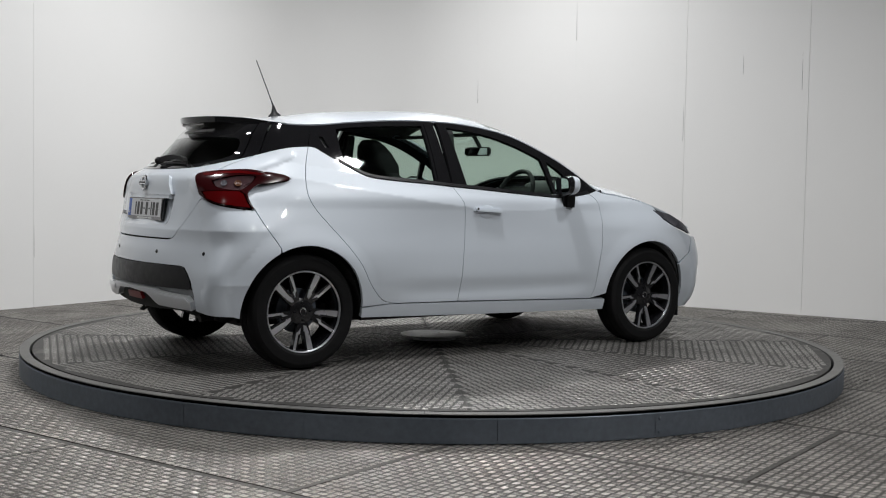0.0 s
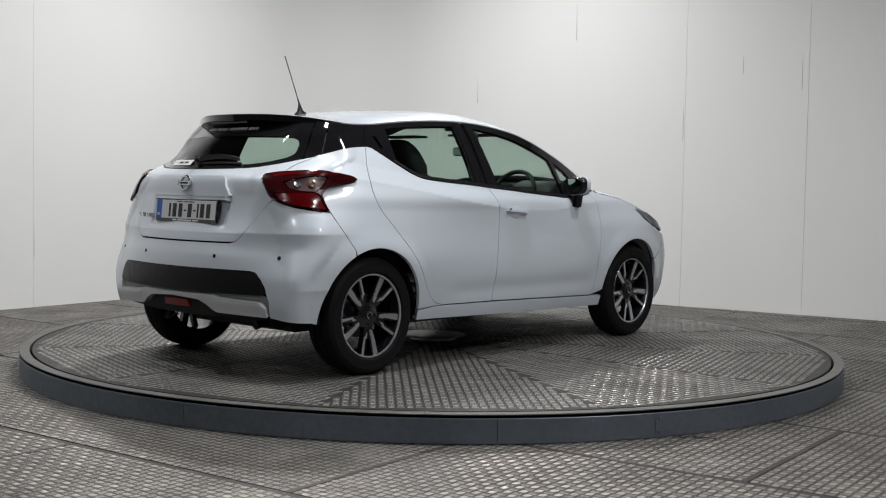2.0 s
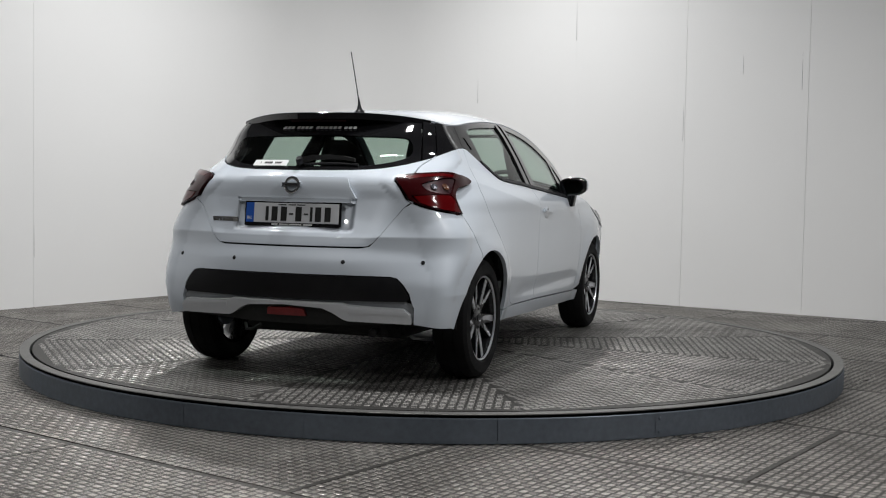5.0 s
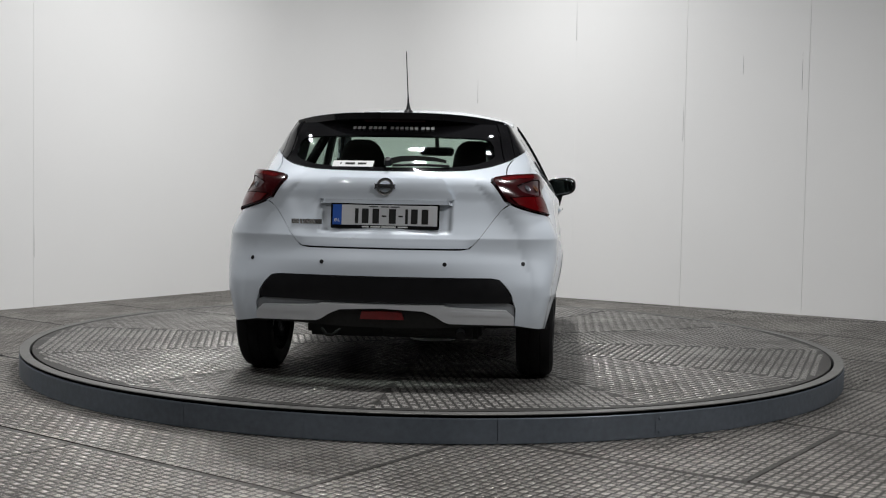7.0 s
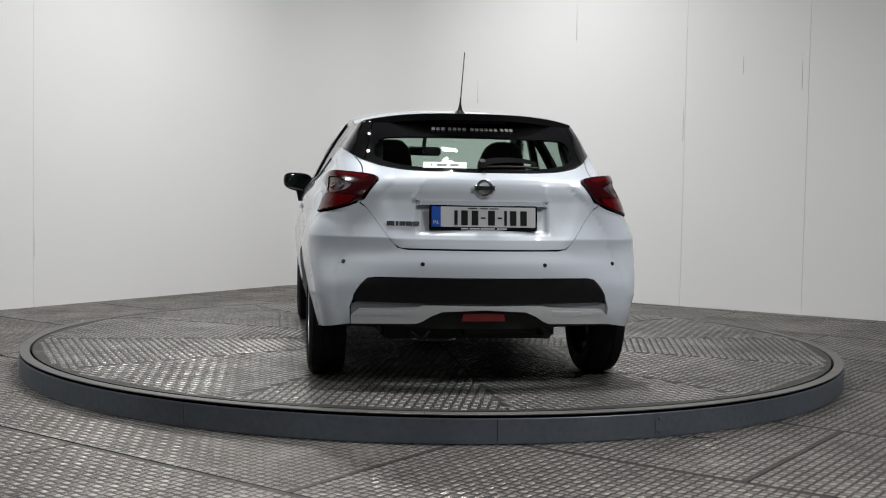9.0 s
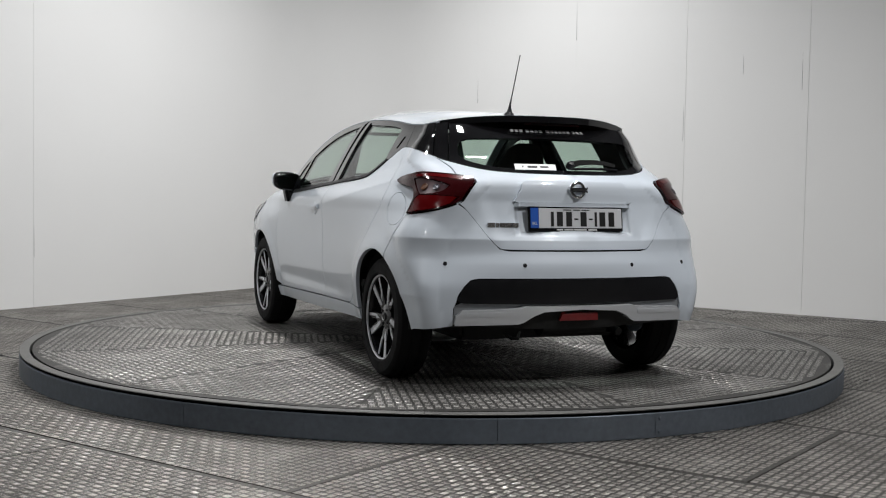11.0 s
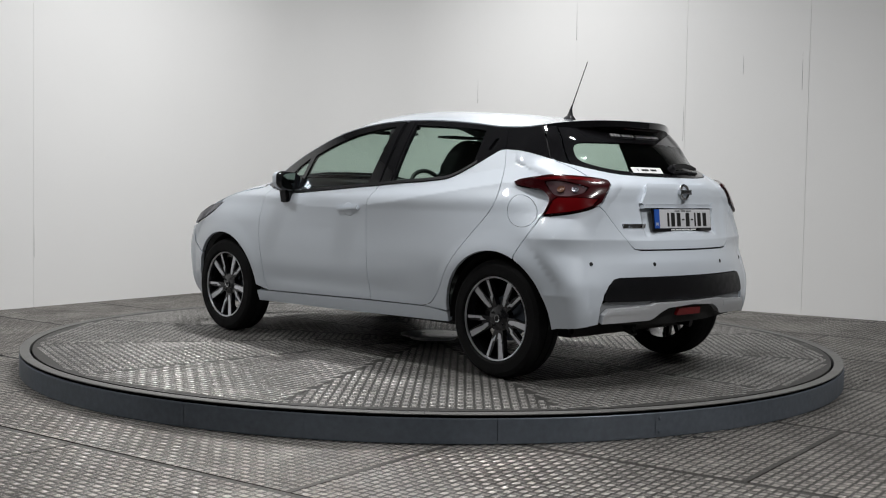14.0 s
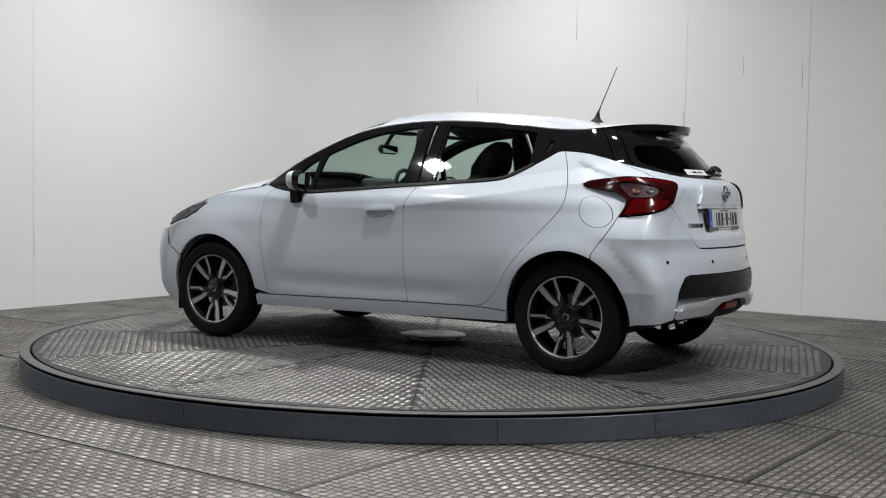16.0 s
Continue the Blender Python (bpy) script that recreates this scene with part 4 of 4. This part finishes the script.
    ring = [(0.036 + 0.008 * math.cos(t), 0.004 + 0.006 * math.sin(t)) for t in np.linspace(0, 2 * math.pi, 13)]
    badge = turned("badge", ring, CHROME, gate, m, 40, "round chrome maker's badge")
    boxed("badge_bar", CHROME, badge, (-0.010, 0.010, -0.049, 0.049, 0.004, 0.012), 0.003, m)
    bm = bmesh.new()
    box(bm, -0.0045, 0.0045, -0.034, 0.034, 0.0125, 0.0135, 0, m)
    part("badge_mark", bm, INK, badge)
    # model name as plain bars
    for y0, w in ((0.452, 0.034), (0.421, 0.010), (0.395, 0.026), (0.364, 0.026), (0.332, 0.028)):
        c, n = around(np.array([s_across(y0, 0.813)]), np.array([0.813]), 0.003)
        boxed("name_bar", CHROME, gate, (-0.003, 0.003, -w / 2, w / 2, -0.009, 0.009), 0.002,
              Matrix.Translation(c[0]) @ Matrix.Rotation(math.atan2(n[0][1], n[0][0]), 4, "Z") @ Matrix.Rotation(0.12, 4, "Y"))
    # number plate in its frame; the number is bars
    xp = -0.588
    pm = Matrix.Translation((xp, 0, 0.846)) @ Matrix.Rotation(math.radians(6), 4, "Y")
    npl = tagged(new("number_plate"), "white number plate with a blue band in a black frame")
    npl.parent = car
    boxed("plate_frame", GLOSS, npl, (0.0, 0.014, -0.268, 0.268, -0.062, 0.062), 0.004, pm, "black plate frame")
    bm = bmesh.new()
    box(bm, -0.0035, 0.0, -0.258, 0.213, -0.045, 0.054, 0.001, pm)
    part("plate_face", bm, PLATE, npl)
    boxed("blue_band", BLUE, npl, (-0.0035, 0.0, 0.2135, 0.258, -0.045, 0.054), 0.001, pm)
    for y0, w in ((0.138, 0.022), (0.096, 0.044), (0.044, 0.044), (-0.038, 0.046), (-0.108, 0.018), (-0.146, 0.044), (-0.198, 0.044)):
        boxed("number_bar", INK, npl, (-0.0048, -0.0036, y0 - w * 0.37, y0 + w * 0.37, -0.036, 0.036), 0, pm)
    for y0 in (0.003, -0.079):
        boxed("dash", INK, npl, (-0.0048, -0.0036, y0 - 0.011, y0 + 0.011, -0.004, 0.004), 0, pm)
    for y0, w in ((0.055, 0.045), (0.0, 0.04), (-0.05, 0.045)):
        boxed("small_bar", INK, npl, (-0.0046, -0.0036, y0 - w / 2, y0 + w / 2, 0.043, 0.048), 0, pm)
    for y0, w in ((0.095, 0.035), (0.045, 0.05), (-0.02, 0.07), (-0.09, 0.05)):
        boxed("small_bar", STICKER, npl, (-0.0012, 0.0, y0 - w / 2, y0 + w / 2, -0.056, -0.049), 0, pm)
    letters(npl, "IRL", pm @ Matrix.Translation((-0.0042, 0.2355, -0.030)), 0.022, STICKER)
    # bumper
    bumper_half = ([(0.0, 0.687), (0.337, 0.688), (0.360, 0.697), (0.380, 0.737), (0.414, 0.820), (0.443, 0.886), (0.468, 0.916)] + LAMP_LOW[::-1][1:] + [(0.654, 0.767), (0.698, 0.658)]
                   + arch(0.0, 117, 184, n=20) + bend([(0.575, 0.297), (0.53, 0.306), (0.474, 0.322)]) + [(0.474, 0.405), (0.466, 0.445), (0.463, 0.472), (0.449, 0.515), (0.433, 0.547), (0.415, 0.554), (0.32, 0.555), (0.0, 0.555)])
    bumper = panel("rear_bumper", bumper_half, PAINT, car, 0, step=0.010, gap=0.0013)
    panel("bumper_insert", INSERT, SATIN, bumper, 0, out=0.004, gap=0.0015, depth=0.03, label="satin black bumper insert")
    # the recess is coloured grey for the shade above the silver bar
    panel("trim_recess", [(0.0, 0.432), (0.455, 0.435), (0.472, 0.42), (0.474, 0.325), (0.31, 0.335), (0.25, 0.37), (0.2, 0.39), (0.0, 0.40)], TRIM_SHADE, bumper, 0, out=-0.012, gap=0.0, depth=0.0)
    panel("bumper_trim", SILVER_LOOP, SILVER, bumper, 0, out=0.020, gap=0.001, depth=0.032, step=0.012, label="silver lower bumper trim")
    panel("trim_facet", [(0.315, 0.400), (0.452, 0.390), (0.462, 0.372), (0.318, 0.378)], SILVER, bumper, 1, out=0.0225, gap=0.0, depth=0.003, step=0.012)
    panel("trim_facet", [(0.315, 0.400), (0.452, 0.390), (0.462, 0.372), (0.318, 0.378)], SILVER, bumper, -1, out=0.0225, gap=0.0, depth=0.003, step=0.012)
    diff = [(0.0, 0.402), (0.203, 0.392), (0.257, 0.371), (0.298, 0.345), (0.33, 0.332), (0.42, 0.312), (0.25, 0.298), (0.0, 0.295)]
    dif = panel("diffuser", diff, MATT, bumper, 0, out=-0.012, gap=0.0, depth=0.06, label="black lower diffuser")
    panel("reflector", [(0.0, 0.386), (0.098, 0.383), (0.108, 0.347), (0.0, 0.347)], REFLECTOR, bumper, 0, out=0.006, gap=0.0, depth=0.025, label="red fog lamp reflector")
    for s, z in ((0.301, 0.620), (0.615, 0.625)):
        for k in (1, -1):
            s2 = s_near(s, z) if s > 0.5 else s
            c, n = around(np.array([s2 * k]), np.array([z]), 0.0)
            turned("parking_sensor", [(0, 0.003), (0.0085, 0.0025), (0.0105, 0.0), (0.0105, -0.004)], SATIN, bumper,
                   Matrix.Translation(c[0]) @ Vector(n[0]).to_track_quat("Z", "Y").to_matrix().to_4x4(), 20)


def s_across(y, z):
    """The s of the place on the tail that lies y from the middle."""
    lo, hi = 0.0, 0.6
    for _ in range(30):
        mid = (lo + hi) / 2
        lo, hi = (mid, hi) if skin(mid, z)[1] < y else (lo, mid)
    return lo


def s_near(y, z):
    """The s of the place at the corner where the half width is y."""
    lo, hi = 0.3, 0.62
    for _ in range(30):
        mid = (lo + hi) / 2
        if skin(mid, z)[1] < 0.677:
            lo = mid
        else:
            hi = mid
    return lo


def letters(parent, text, m, size, mat):
    """Writing as a mesh, read from behind the car."""
    cu = bpy.data.curves.new("writing", "FONT")
    cu.body, cu.size, cu.align_x, cu.extrude = text, size, "CENTER", 0.0004
    tmp = new("writing", cu)
    dep = bpy.context.evaluated_depsgraph_get()
    me = bpy.data.meshes.new_from_object(tmp.evaluated_get(dep))
    bpy.data.objects.remove(tmp)
    me.transform(m @ Matrix(((0, 0, -1, 0), (-1, 0, 0, 0), (0, 1, 0, 0), (0, 0, 0, 1))))
    me.materials.clear()
    me.materials.append(mat)
    ob = new("writing", me)
    ob.parent = parent
    return ob


# ---- wheels ----
def wheel(car, x0, k, lean):
    w = new("wheel")
    w.parent = car
    w.matrix_basis = Matrix.Translation((x0, k * 0.735, 0.313)) @ Matrix.Rotation(-math.pi / 2 * k, 4, "X") @ Matrix.Rotation(lean, 4, "Z")
    tagged(w, "black tyre on a two-tone alloy wheel")
    prof = [(0.219, -0.085), (0.250, -0.096), (0.285, -0.092), (0.303, -0.078), (0.3115, -0.055), (0.313, -0.03), (0.309, -0.029), (0.309, -0.024), (0.313, -0.023), (0.313, 0.023),
            (0.309, 0.024), (0.309, 0.029), (0.313, 0.03), (0.3115, 0.055), (0.303, 0.078), (0.288, 0.090), (0.281, 0.0925), (0.276, 0.0915), (0.250, 0.097), (0.232, 0.094), (0.226, 0.088), (0.219, 0.080)]
    turned("tyre", prof, RUBBER, w, None, 96, "black rubber tyre")
    turned("rim", [(0.216, 0.066), (0.222, 0.083), (0.2195, 0.087), (0.214, 0.085), (0.212, 0.078)], MACHINED, w, None, 96, "bright machined rim lip")
    turned("barrel", [(0.213, 0.079), (0.206, 0.06), (0.20, 0.0), (0.205, -0.08)], POCKET, w, None, 64)
    turned("brake_disc", [(0.0, -0.012), (0.12, -0.012), (0.122, -0.02), (0.0, -0.02)], RIM, w, None, 40)
    turned("hub", [(0.0, 0.062), (0.055, 0.060), (0.072, 0.052), (0.075, 0.02), (0.0, 0.02)], POCKET, w, None, 40)
    turned("centre_cap", [(0.0, 0.069), (0.020, 0.068), (0.023, 0.062)], SATIN, w, None, 24)
    turned("cap_ring", [(0.0145, 0.0695), (0.0185, 0.0705), (0.0195, 0.068)], CHROME, w, None, 24)
    for j in range(4):
        a = 2 * math.pi * (j + 0.4) / 4
        turned("wheel_nut", [(0, 0.066), (0.006, 0.066), (0.009, 0.058), (0.009, 0.05)], SATIN, w, Matrix.Translation((0.047 * math.cos(a), 0.047 * math.sin(a), 0)), 6)

    def arm(poly, mat, z_in, z_out, name):
        bm = bmesh.new()
        h = lambda x: z_in + (z_out - z_in) * (x - 0.05) / 0.165
        tops = [bm.verts.new((x, y, h(x))) for x, y in poly]
        lows = [bm.verts.new((x, y * 1.0, h(x) - 0.03)) for x, y in poly]
        bm.faces.new(tops)
        for i in range(len(poly)):
            j2 = (i + 1) % len(poly)
            bm.faces.new((tops[i], lows[i], lows[j2], tops[j2]))
        return part(name, bm, mat, None, smooth=0.4)

    # twin spokes: a dark web with a broad and a slim machined face
    broad = [(0.075, 0.006), (0.105, 0.004), (0.110, 0.012), (0.213, 0.022), (0.210, 0.056), (0.115, 0.036), (0.080, 0.022)]
    slim = [(0.088, -0.012), (0.120, -0.018), (0.124, -0.030), (0.212, -0.052), (0.209, -0.068), (0.112, -0.038), (0.108, -0.026)]
    protos = [(arm([(0.04, -0.02), (0.11, -0.042), (0.213, -0.074), (0.215, -0.046), (0.12, -0.012), (0.12, 0.0), (0.215, 0.016), (0.213, 0.062), (0.11, 0.042), (0.04, 0.028)], POCKET, 0.055, 0.071, "spoke"), 0),
              (arm(broad, MACHINED, 0.0585, 0.0735, "spoke_face"), 1), (arm(slim, MACHINED, 0.0585, 0.0735, "spoke_face"), 1)]
    for j in range(5):
        sp = None
        for ob, deep in protos:
            o = ob if j == 0 else ob.copy()
            if j:
                scene.collection.objects.link(o)
            if deep:
                o.parent = sp
                o.matrix_basis = Matrix.Identity(4)
            else:
                o.parent = w
                o.matrix_basis = Matrix.Rotation(2 * math.pi * j / 5, 4, "Z")
                sp = o
    turned("valve", [(0.0, 0.082), (0.003, 0.081), (0.004, 0.06)], SATIN, w, Matrix.Translation((0.196, 0.02, 0)), 8)
    return w


# ---- cabin and underside ----
def shaped(name, mat, parent, rows, label="", bevel=0.03):
    """A padded body lofted through (x, z, half width, half depth) rows from bottom to top."""
    bm, rings = bmesh.new(), []
    for x, y, z, wy, wx in rows:
        ring = []
        for t in np.linspace(0, 2 * math.pi, 25)[:-1]:
            c, s = math.cos(t), math.sin(t)
            ring.append(bm.verts.new((x + wx * math.copysign(abs(c) ** 0.55, c), y + wy * math.copysign(abs(s) ** 0.55, s), z)))
        rings.append(ring)
    for a, b in zip(rings, rings[1:]):
        for i in range(24):
            bm.faces.new((a[i], a[(i + 1) % 24], b[(i + 1) % 24], b[i]))
    bm.faces.new(rings[0][::-1])
    bm.faces.new(rings[-1])
    return part(name, bm, mat, parent, label, 1.2)


def cabin(car):
    for k in (1, -1):
        y = 0.34 * k
        seat = new("front_seat")
        seat.parent = car
        tagged(seat, "charcoal cloth front seat with a headrest")
        shaped("seat_back", FABRIC, seat, [(1.08, y, 0.50, 0.22, 0.09), (0.97, y, 0.70, 0.25, 0.085), (0.84, y, 0.92, 0.24, 0.075), (0.775, y, 1.03, 0.20, 0.065), (0.755, y, 1.075, 0.15, 0.04)])
        shaped("cushion", FABRIC, seat, [(1.34, y, 0.42, 0.25, 0.26), (1.34, y, 0.52, 0.26, 0.27), (1.34, y, 0.57, 0.22, 0.23)])
        shaped("headrest", FABRIC, seat, [(0.755, y, 1.06, 0.135, 0.075), (0.735, y, 1.12, 0.138, 0.090), (0.705, y, 1.19, 0.125, 0.072), (0.685, y, 1.235, 0.105, 0.052), (0.672, y, 1.262, 0.075, 0.032), (0.668, y, 1.272, 0.045, 0.016)])
        b = new("rear_seat")
        b.parent = car
        shaped("seat_back", FABRIC, b, [(0.60, y, 0.50, 0.30, 0.08), (0.50, y, 0.75, 0.31, 0.07), (0.44, y, 0.93, 0.30, 0.05), (0.43, y, 0.96, 0.27, 0.03)])
        shaped("headrest", FABRIC, b, [(0.435, y, 0.955, 0.10, 0.03), (0.43, y, 1.0, 0.12, 0.045), (0.42, y, 1.04, 0.10, 0.035)])
        bm = bmesh.new()
        box(bm, 1.03, 1.10, k * 0.60 - 0.02, k * 0.60 + 0.02, 0.9, 1.34, 0.01)
        for v in bm.verts:
            v.co.y -= k * 0.62 * max(0.0, v.co.z - 1.0) * 0.45 - k * 0.08
        part("b_pillar_lining", bm, TRIM_IN, car)
    bm = bmesh.new()
    box(bm, 1.95, 2.34, -0.66, 0.66, 0.70, 0.985, 0.05)
    for v in bm.verts:
        v.co.z += 0.035 * (1 - (v.co.y / 0.66) ** 2) * (1 if v.co.z > 0.85 else 0)
    part("dashboard", bm, TRIM_IN, car, "dark moulded dashboard", 0.8)
    shaped("instrument_hood", TRIM_IN, car, [(2.02, -0.36, 0.97, 0.17, 0.10), (2.03, -0.36, 1.03, 0.16, 0.09), (2.05, -0.36, 1.055, 0.11, 0.06)])
    sm = Matrix.Translation((1.76, -0.36, 0.955)) @ Matrix.Rotation(math.radians(-66), 4, "Y")
    ring = [(0.172 + 0.015 * math.cos(t), 0.015 * math.sin(t)) for t in np.linspace(0, 2 * math.pi, 13)]
    st = turned("steering_wheel", ring, TRIM_IN, car, sm, 40, "black steering wheel")
    boxed("wheel_boss", TRIM_IN, st, (-0.05, 0.07, -0.16, 0.16, -0.03, 0.0), 0.015, sm)
    tube("column", [sm @ Vector((0, 0, -0.02)), sm @ Vector((0, 0, -0.25))], 0.04, TRIM_IN, st)
    rm = Matrix.Translation((1.72, 0.0, 1.243)) @ Matrix.Rotation(math.radians(8), 4, "Z")
    rv = boxed("cabin_mirror", TRIM_IN, car, (-0.015, 0.022, -0.118, 0.118, -0.030, 0.030), 0.012, rm, "black cabin mirror")
    boxed("mirror_glass", MIRROR, rv, (-0.0175, -0.0155, -0.108, 0.108, -0.022, 0.022), 0, rm)
    tube("mirror_arm", [(1.74, 0.0, 1.27), (1.70, 0.0, 1.33), (1.66, 0, 1.375)], 0.014, TRIM_IN, rv)
    boxed("sensor_housing", TRIM_IN, car, (1.52, 1.68, -0.05, 0.05, 1.375, 1.40), 0.01)
    for k in (1, -1):
        boxed("sun_visor", LINER, car, (1.34, 1.47, k * 0.30 - 0.16, k * 0.30 + 0.16, 1.325, 1.340), 0.006)
    # parcel shelf and load space
    boxed("parcel_shelf", TRIM_IN, car, (-0.36, 0.42, -0.56, 0.56, 1.015, 1.035), 0.008)
    boxed("cabin_floor", MATT, car, (-0.30, 2.2, -0.68, 0.68, 0.30, 0.34), 0.01)
    # underside
    boxed("underbody", MATT, car, (-0.22, 3.05, -0.46, 0.46, 0.205, 0.31), 0.02)
    for k in (1, -1):
        boxed("side_rail", MATT, car, (0.40, 2.12, k * 0.58 - 0.14, k * 0.58 + 0.14, 0.235, 0.31), 0.02)
        boxed("mud_guard", SATIN, car, (2.875, 2.885, k * 0.70 - 0.06, k * 0.70 + 0.06, 0.155, 0.30), 0.003)
    tube("rear_axle", [(0.02, -0.62, 0.29), (0.05, 0, 0.26), (0.02, 0.62, 0.29)], 0.045, MATT, car)
    mf = tube("silencer", [(-0.28, -0.42, 0.285), (-0.28, -0.40, 0.285), (-0.28, 0.02, 0.285), (-0.28, 0.04, 0.285)], 0.06, MATT, car, sides=20)
    tube("tail_pipe", [(-0.33, -0.36, 0.255), (-0.37, -0.365, 0.258), (-0.41, -0.37, 0.25)], 0.022, SATIN, mf)
    tube("tow_eye", [(-0.46, 0.33, 0.27), (-0.50, 0.30, 0.245), (-0.50, 0.27, 0.245), (-0.46, 0.24, 0.27)], 0.008, MATT, car)


def fittings(car):
    # whip aerial on the roof
    base = np.array(lid(0.21, 0.0))
    tube_base = turned("aerial_base", [(0.036, 0.0), (0.034, 0.006), (0.018, 0.02), (0.010, 0.045), (0.007, 0.06)], SATIN, car, Matrix.Translation(base) @ Matrix.Diagonal((1.15, 0.75, 1, 1)) @ Matrix.Rotation(math.radians(-8), 4, "Y"), 24, "black whip aerial")
    b = Vector(base) + Vector((-0.008, 0, 0.055))
    tip = Vector((0.087, 0, 1.727))
    tube("rod", [b, b.lerp(tip, 0.12)], 0.006, SATIN, tube_base, r_end=0.004)
    tube("whip", [b.lerp(tip, 0.12), b.lerp(tip, 0.5), tip], 0.0032, SATIN, tube_base, r_end=0.0026)
    # tail wiper
    c, n = around(np.array([0.0, 0.06, 0.14, 0.22, 0.28]), np.array([1.098, 1.115, 1.120, 1.115, 1.103]), 0.022)
    c[:, 1] *= -1
    wp = turned("wiper", [(0, 0.022), (0.014, 0.021), (0.020, 0.010), (0.022, -0.01)], SATIN, car, Matrix.Translation(c[0]) @ Vector(n[0]).to_track_quat("Z", "Y").to_matrix().to_4x4(), 24, "black tail window wiper")
    bm = bmesh.new()
    L = []
    for i, p in enumerate(c):
        h, t = 0.016 - 0.002 * i, 0.012
        L.append([bm.verts.new(Vector(p) + Vector((d * 0.8, 0, 0)) + Vector((0, 0, e))) for d, e in ((-t, -h), (-t, h), (t, h), (t, -h))])
    for a, b2 in zip(L, L[1:]):
        for i in range(4):
            bm.faces.new((a[i], a[(i + 1) % 4], b2[(i + 1) % 4], b2[i]))
    bm.faces.new(L[0][::-1])
    bm.faces.new(L[-1])
    part("wiper_arm", bm, MATT, wp)
    c2, n2 = around(np.array([0.02, 0.1, 0.2, 0.3]), np.array([1.092, 1.096, 1.097, 1.092]), 0.006)
    c2[:, 1] *= -1
    tube("wiper_blade", [tuple(p) for p in c2], 0.007, SATIN, wp)
    # dealer's stickers: a line of plain bars across the top of the window, and a white strip below
    y0 = 0.212
    for word, gap in ((3, 0.010), (4, 0.016), (6, 0.010), (3, 0.0)):
        for _ in range(word):
            c, n = around(np.array([abs(y0)]), np.array([1.290]), 0.004)
            p = c[0] * [1, math.copysign(1, y0), 1]
            way = Vector((n[0][0], n[0][1] * math.copysign(1, y0), n[0][2])).to_track_quat("Z", "Y").to_matrix().to_4x4()
            boxed("web_bar", STICKER, car, (-0.0085, 0.0085, -0.0115, 0.0115, -0.0006, 0.0006), 0, Matrix.Translation(p) @ way)
            y0 -= 0.0245
        y0 -= gap
    st = None
    for y0, w, mat, z in ((0.18, 0.215, STICKER, 0.0), (0.255, 0.03, INK, 0.0016), (0.195, 0.05, INK, 0.0016), (0.125, 0.06, INK, 0.0016)):
        c, n = around(np.array([y0]), np.array([1.100]), 0.004 + z)
        h = 0.020 if mat is STICKER else 0.006
        ob = boxed("sticker" if st is None else "sticker_bar", mat, st or car, (-0.0006, 0.0006, -w / 2, w / 2, -h, h), 0,
                   Matrix.Translation(c[0]) @ Matrix.Rotation(math.atan2(n[0][1], n[0][0]) + math.pi, 4, "Z") @ Matrix.Rotation(math.radians(42), 4, "Y"))
        st = st or ob


car = tagged(new("car"), "white five-door hatchback with black roof pillars on the turntable", "car")
body_side(car, 1)
body_side(car, -1)
body_middle(car)
for wx in (0.0, 2.525):
    for wk in (1, -1):
        wheel(car, wx, wk, 0.305 if wk > 0 else 0.97)
cabin(car)
fittings(car)

CAR_AT = pose(-1.362, 0.035, 0)


def motions():
    rows = [(t, pose(0, 0, 0, 0, 0, 33.94 + 7.118 * t)) for t in (0, 2, 4, 6, 8, 10, 12, 14, 16)]
    walk(disc, rows)
    walk(car, [(t, m @ CAR_AT) for t, m in rows])


motions()
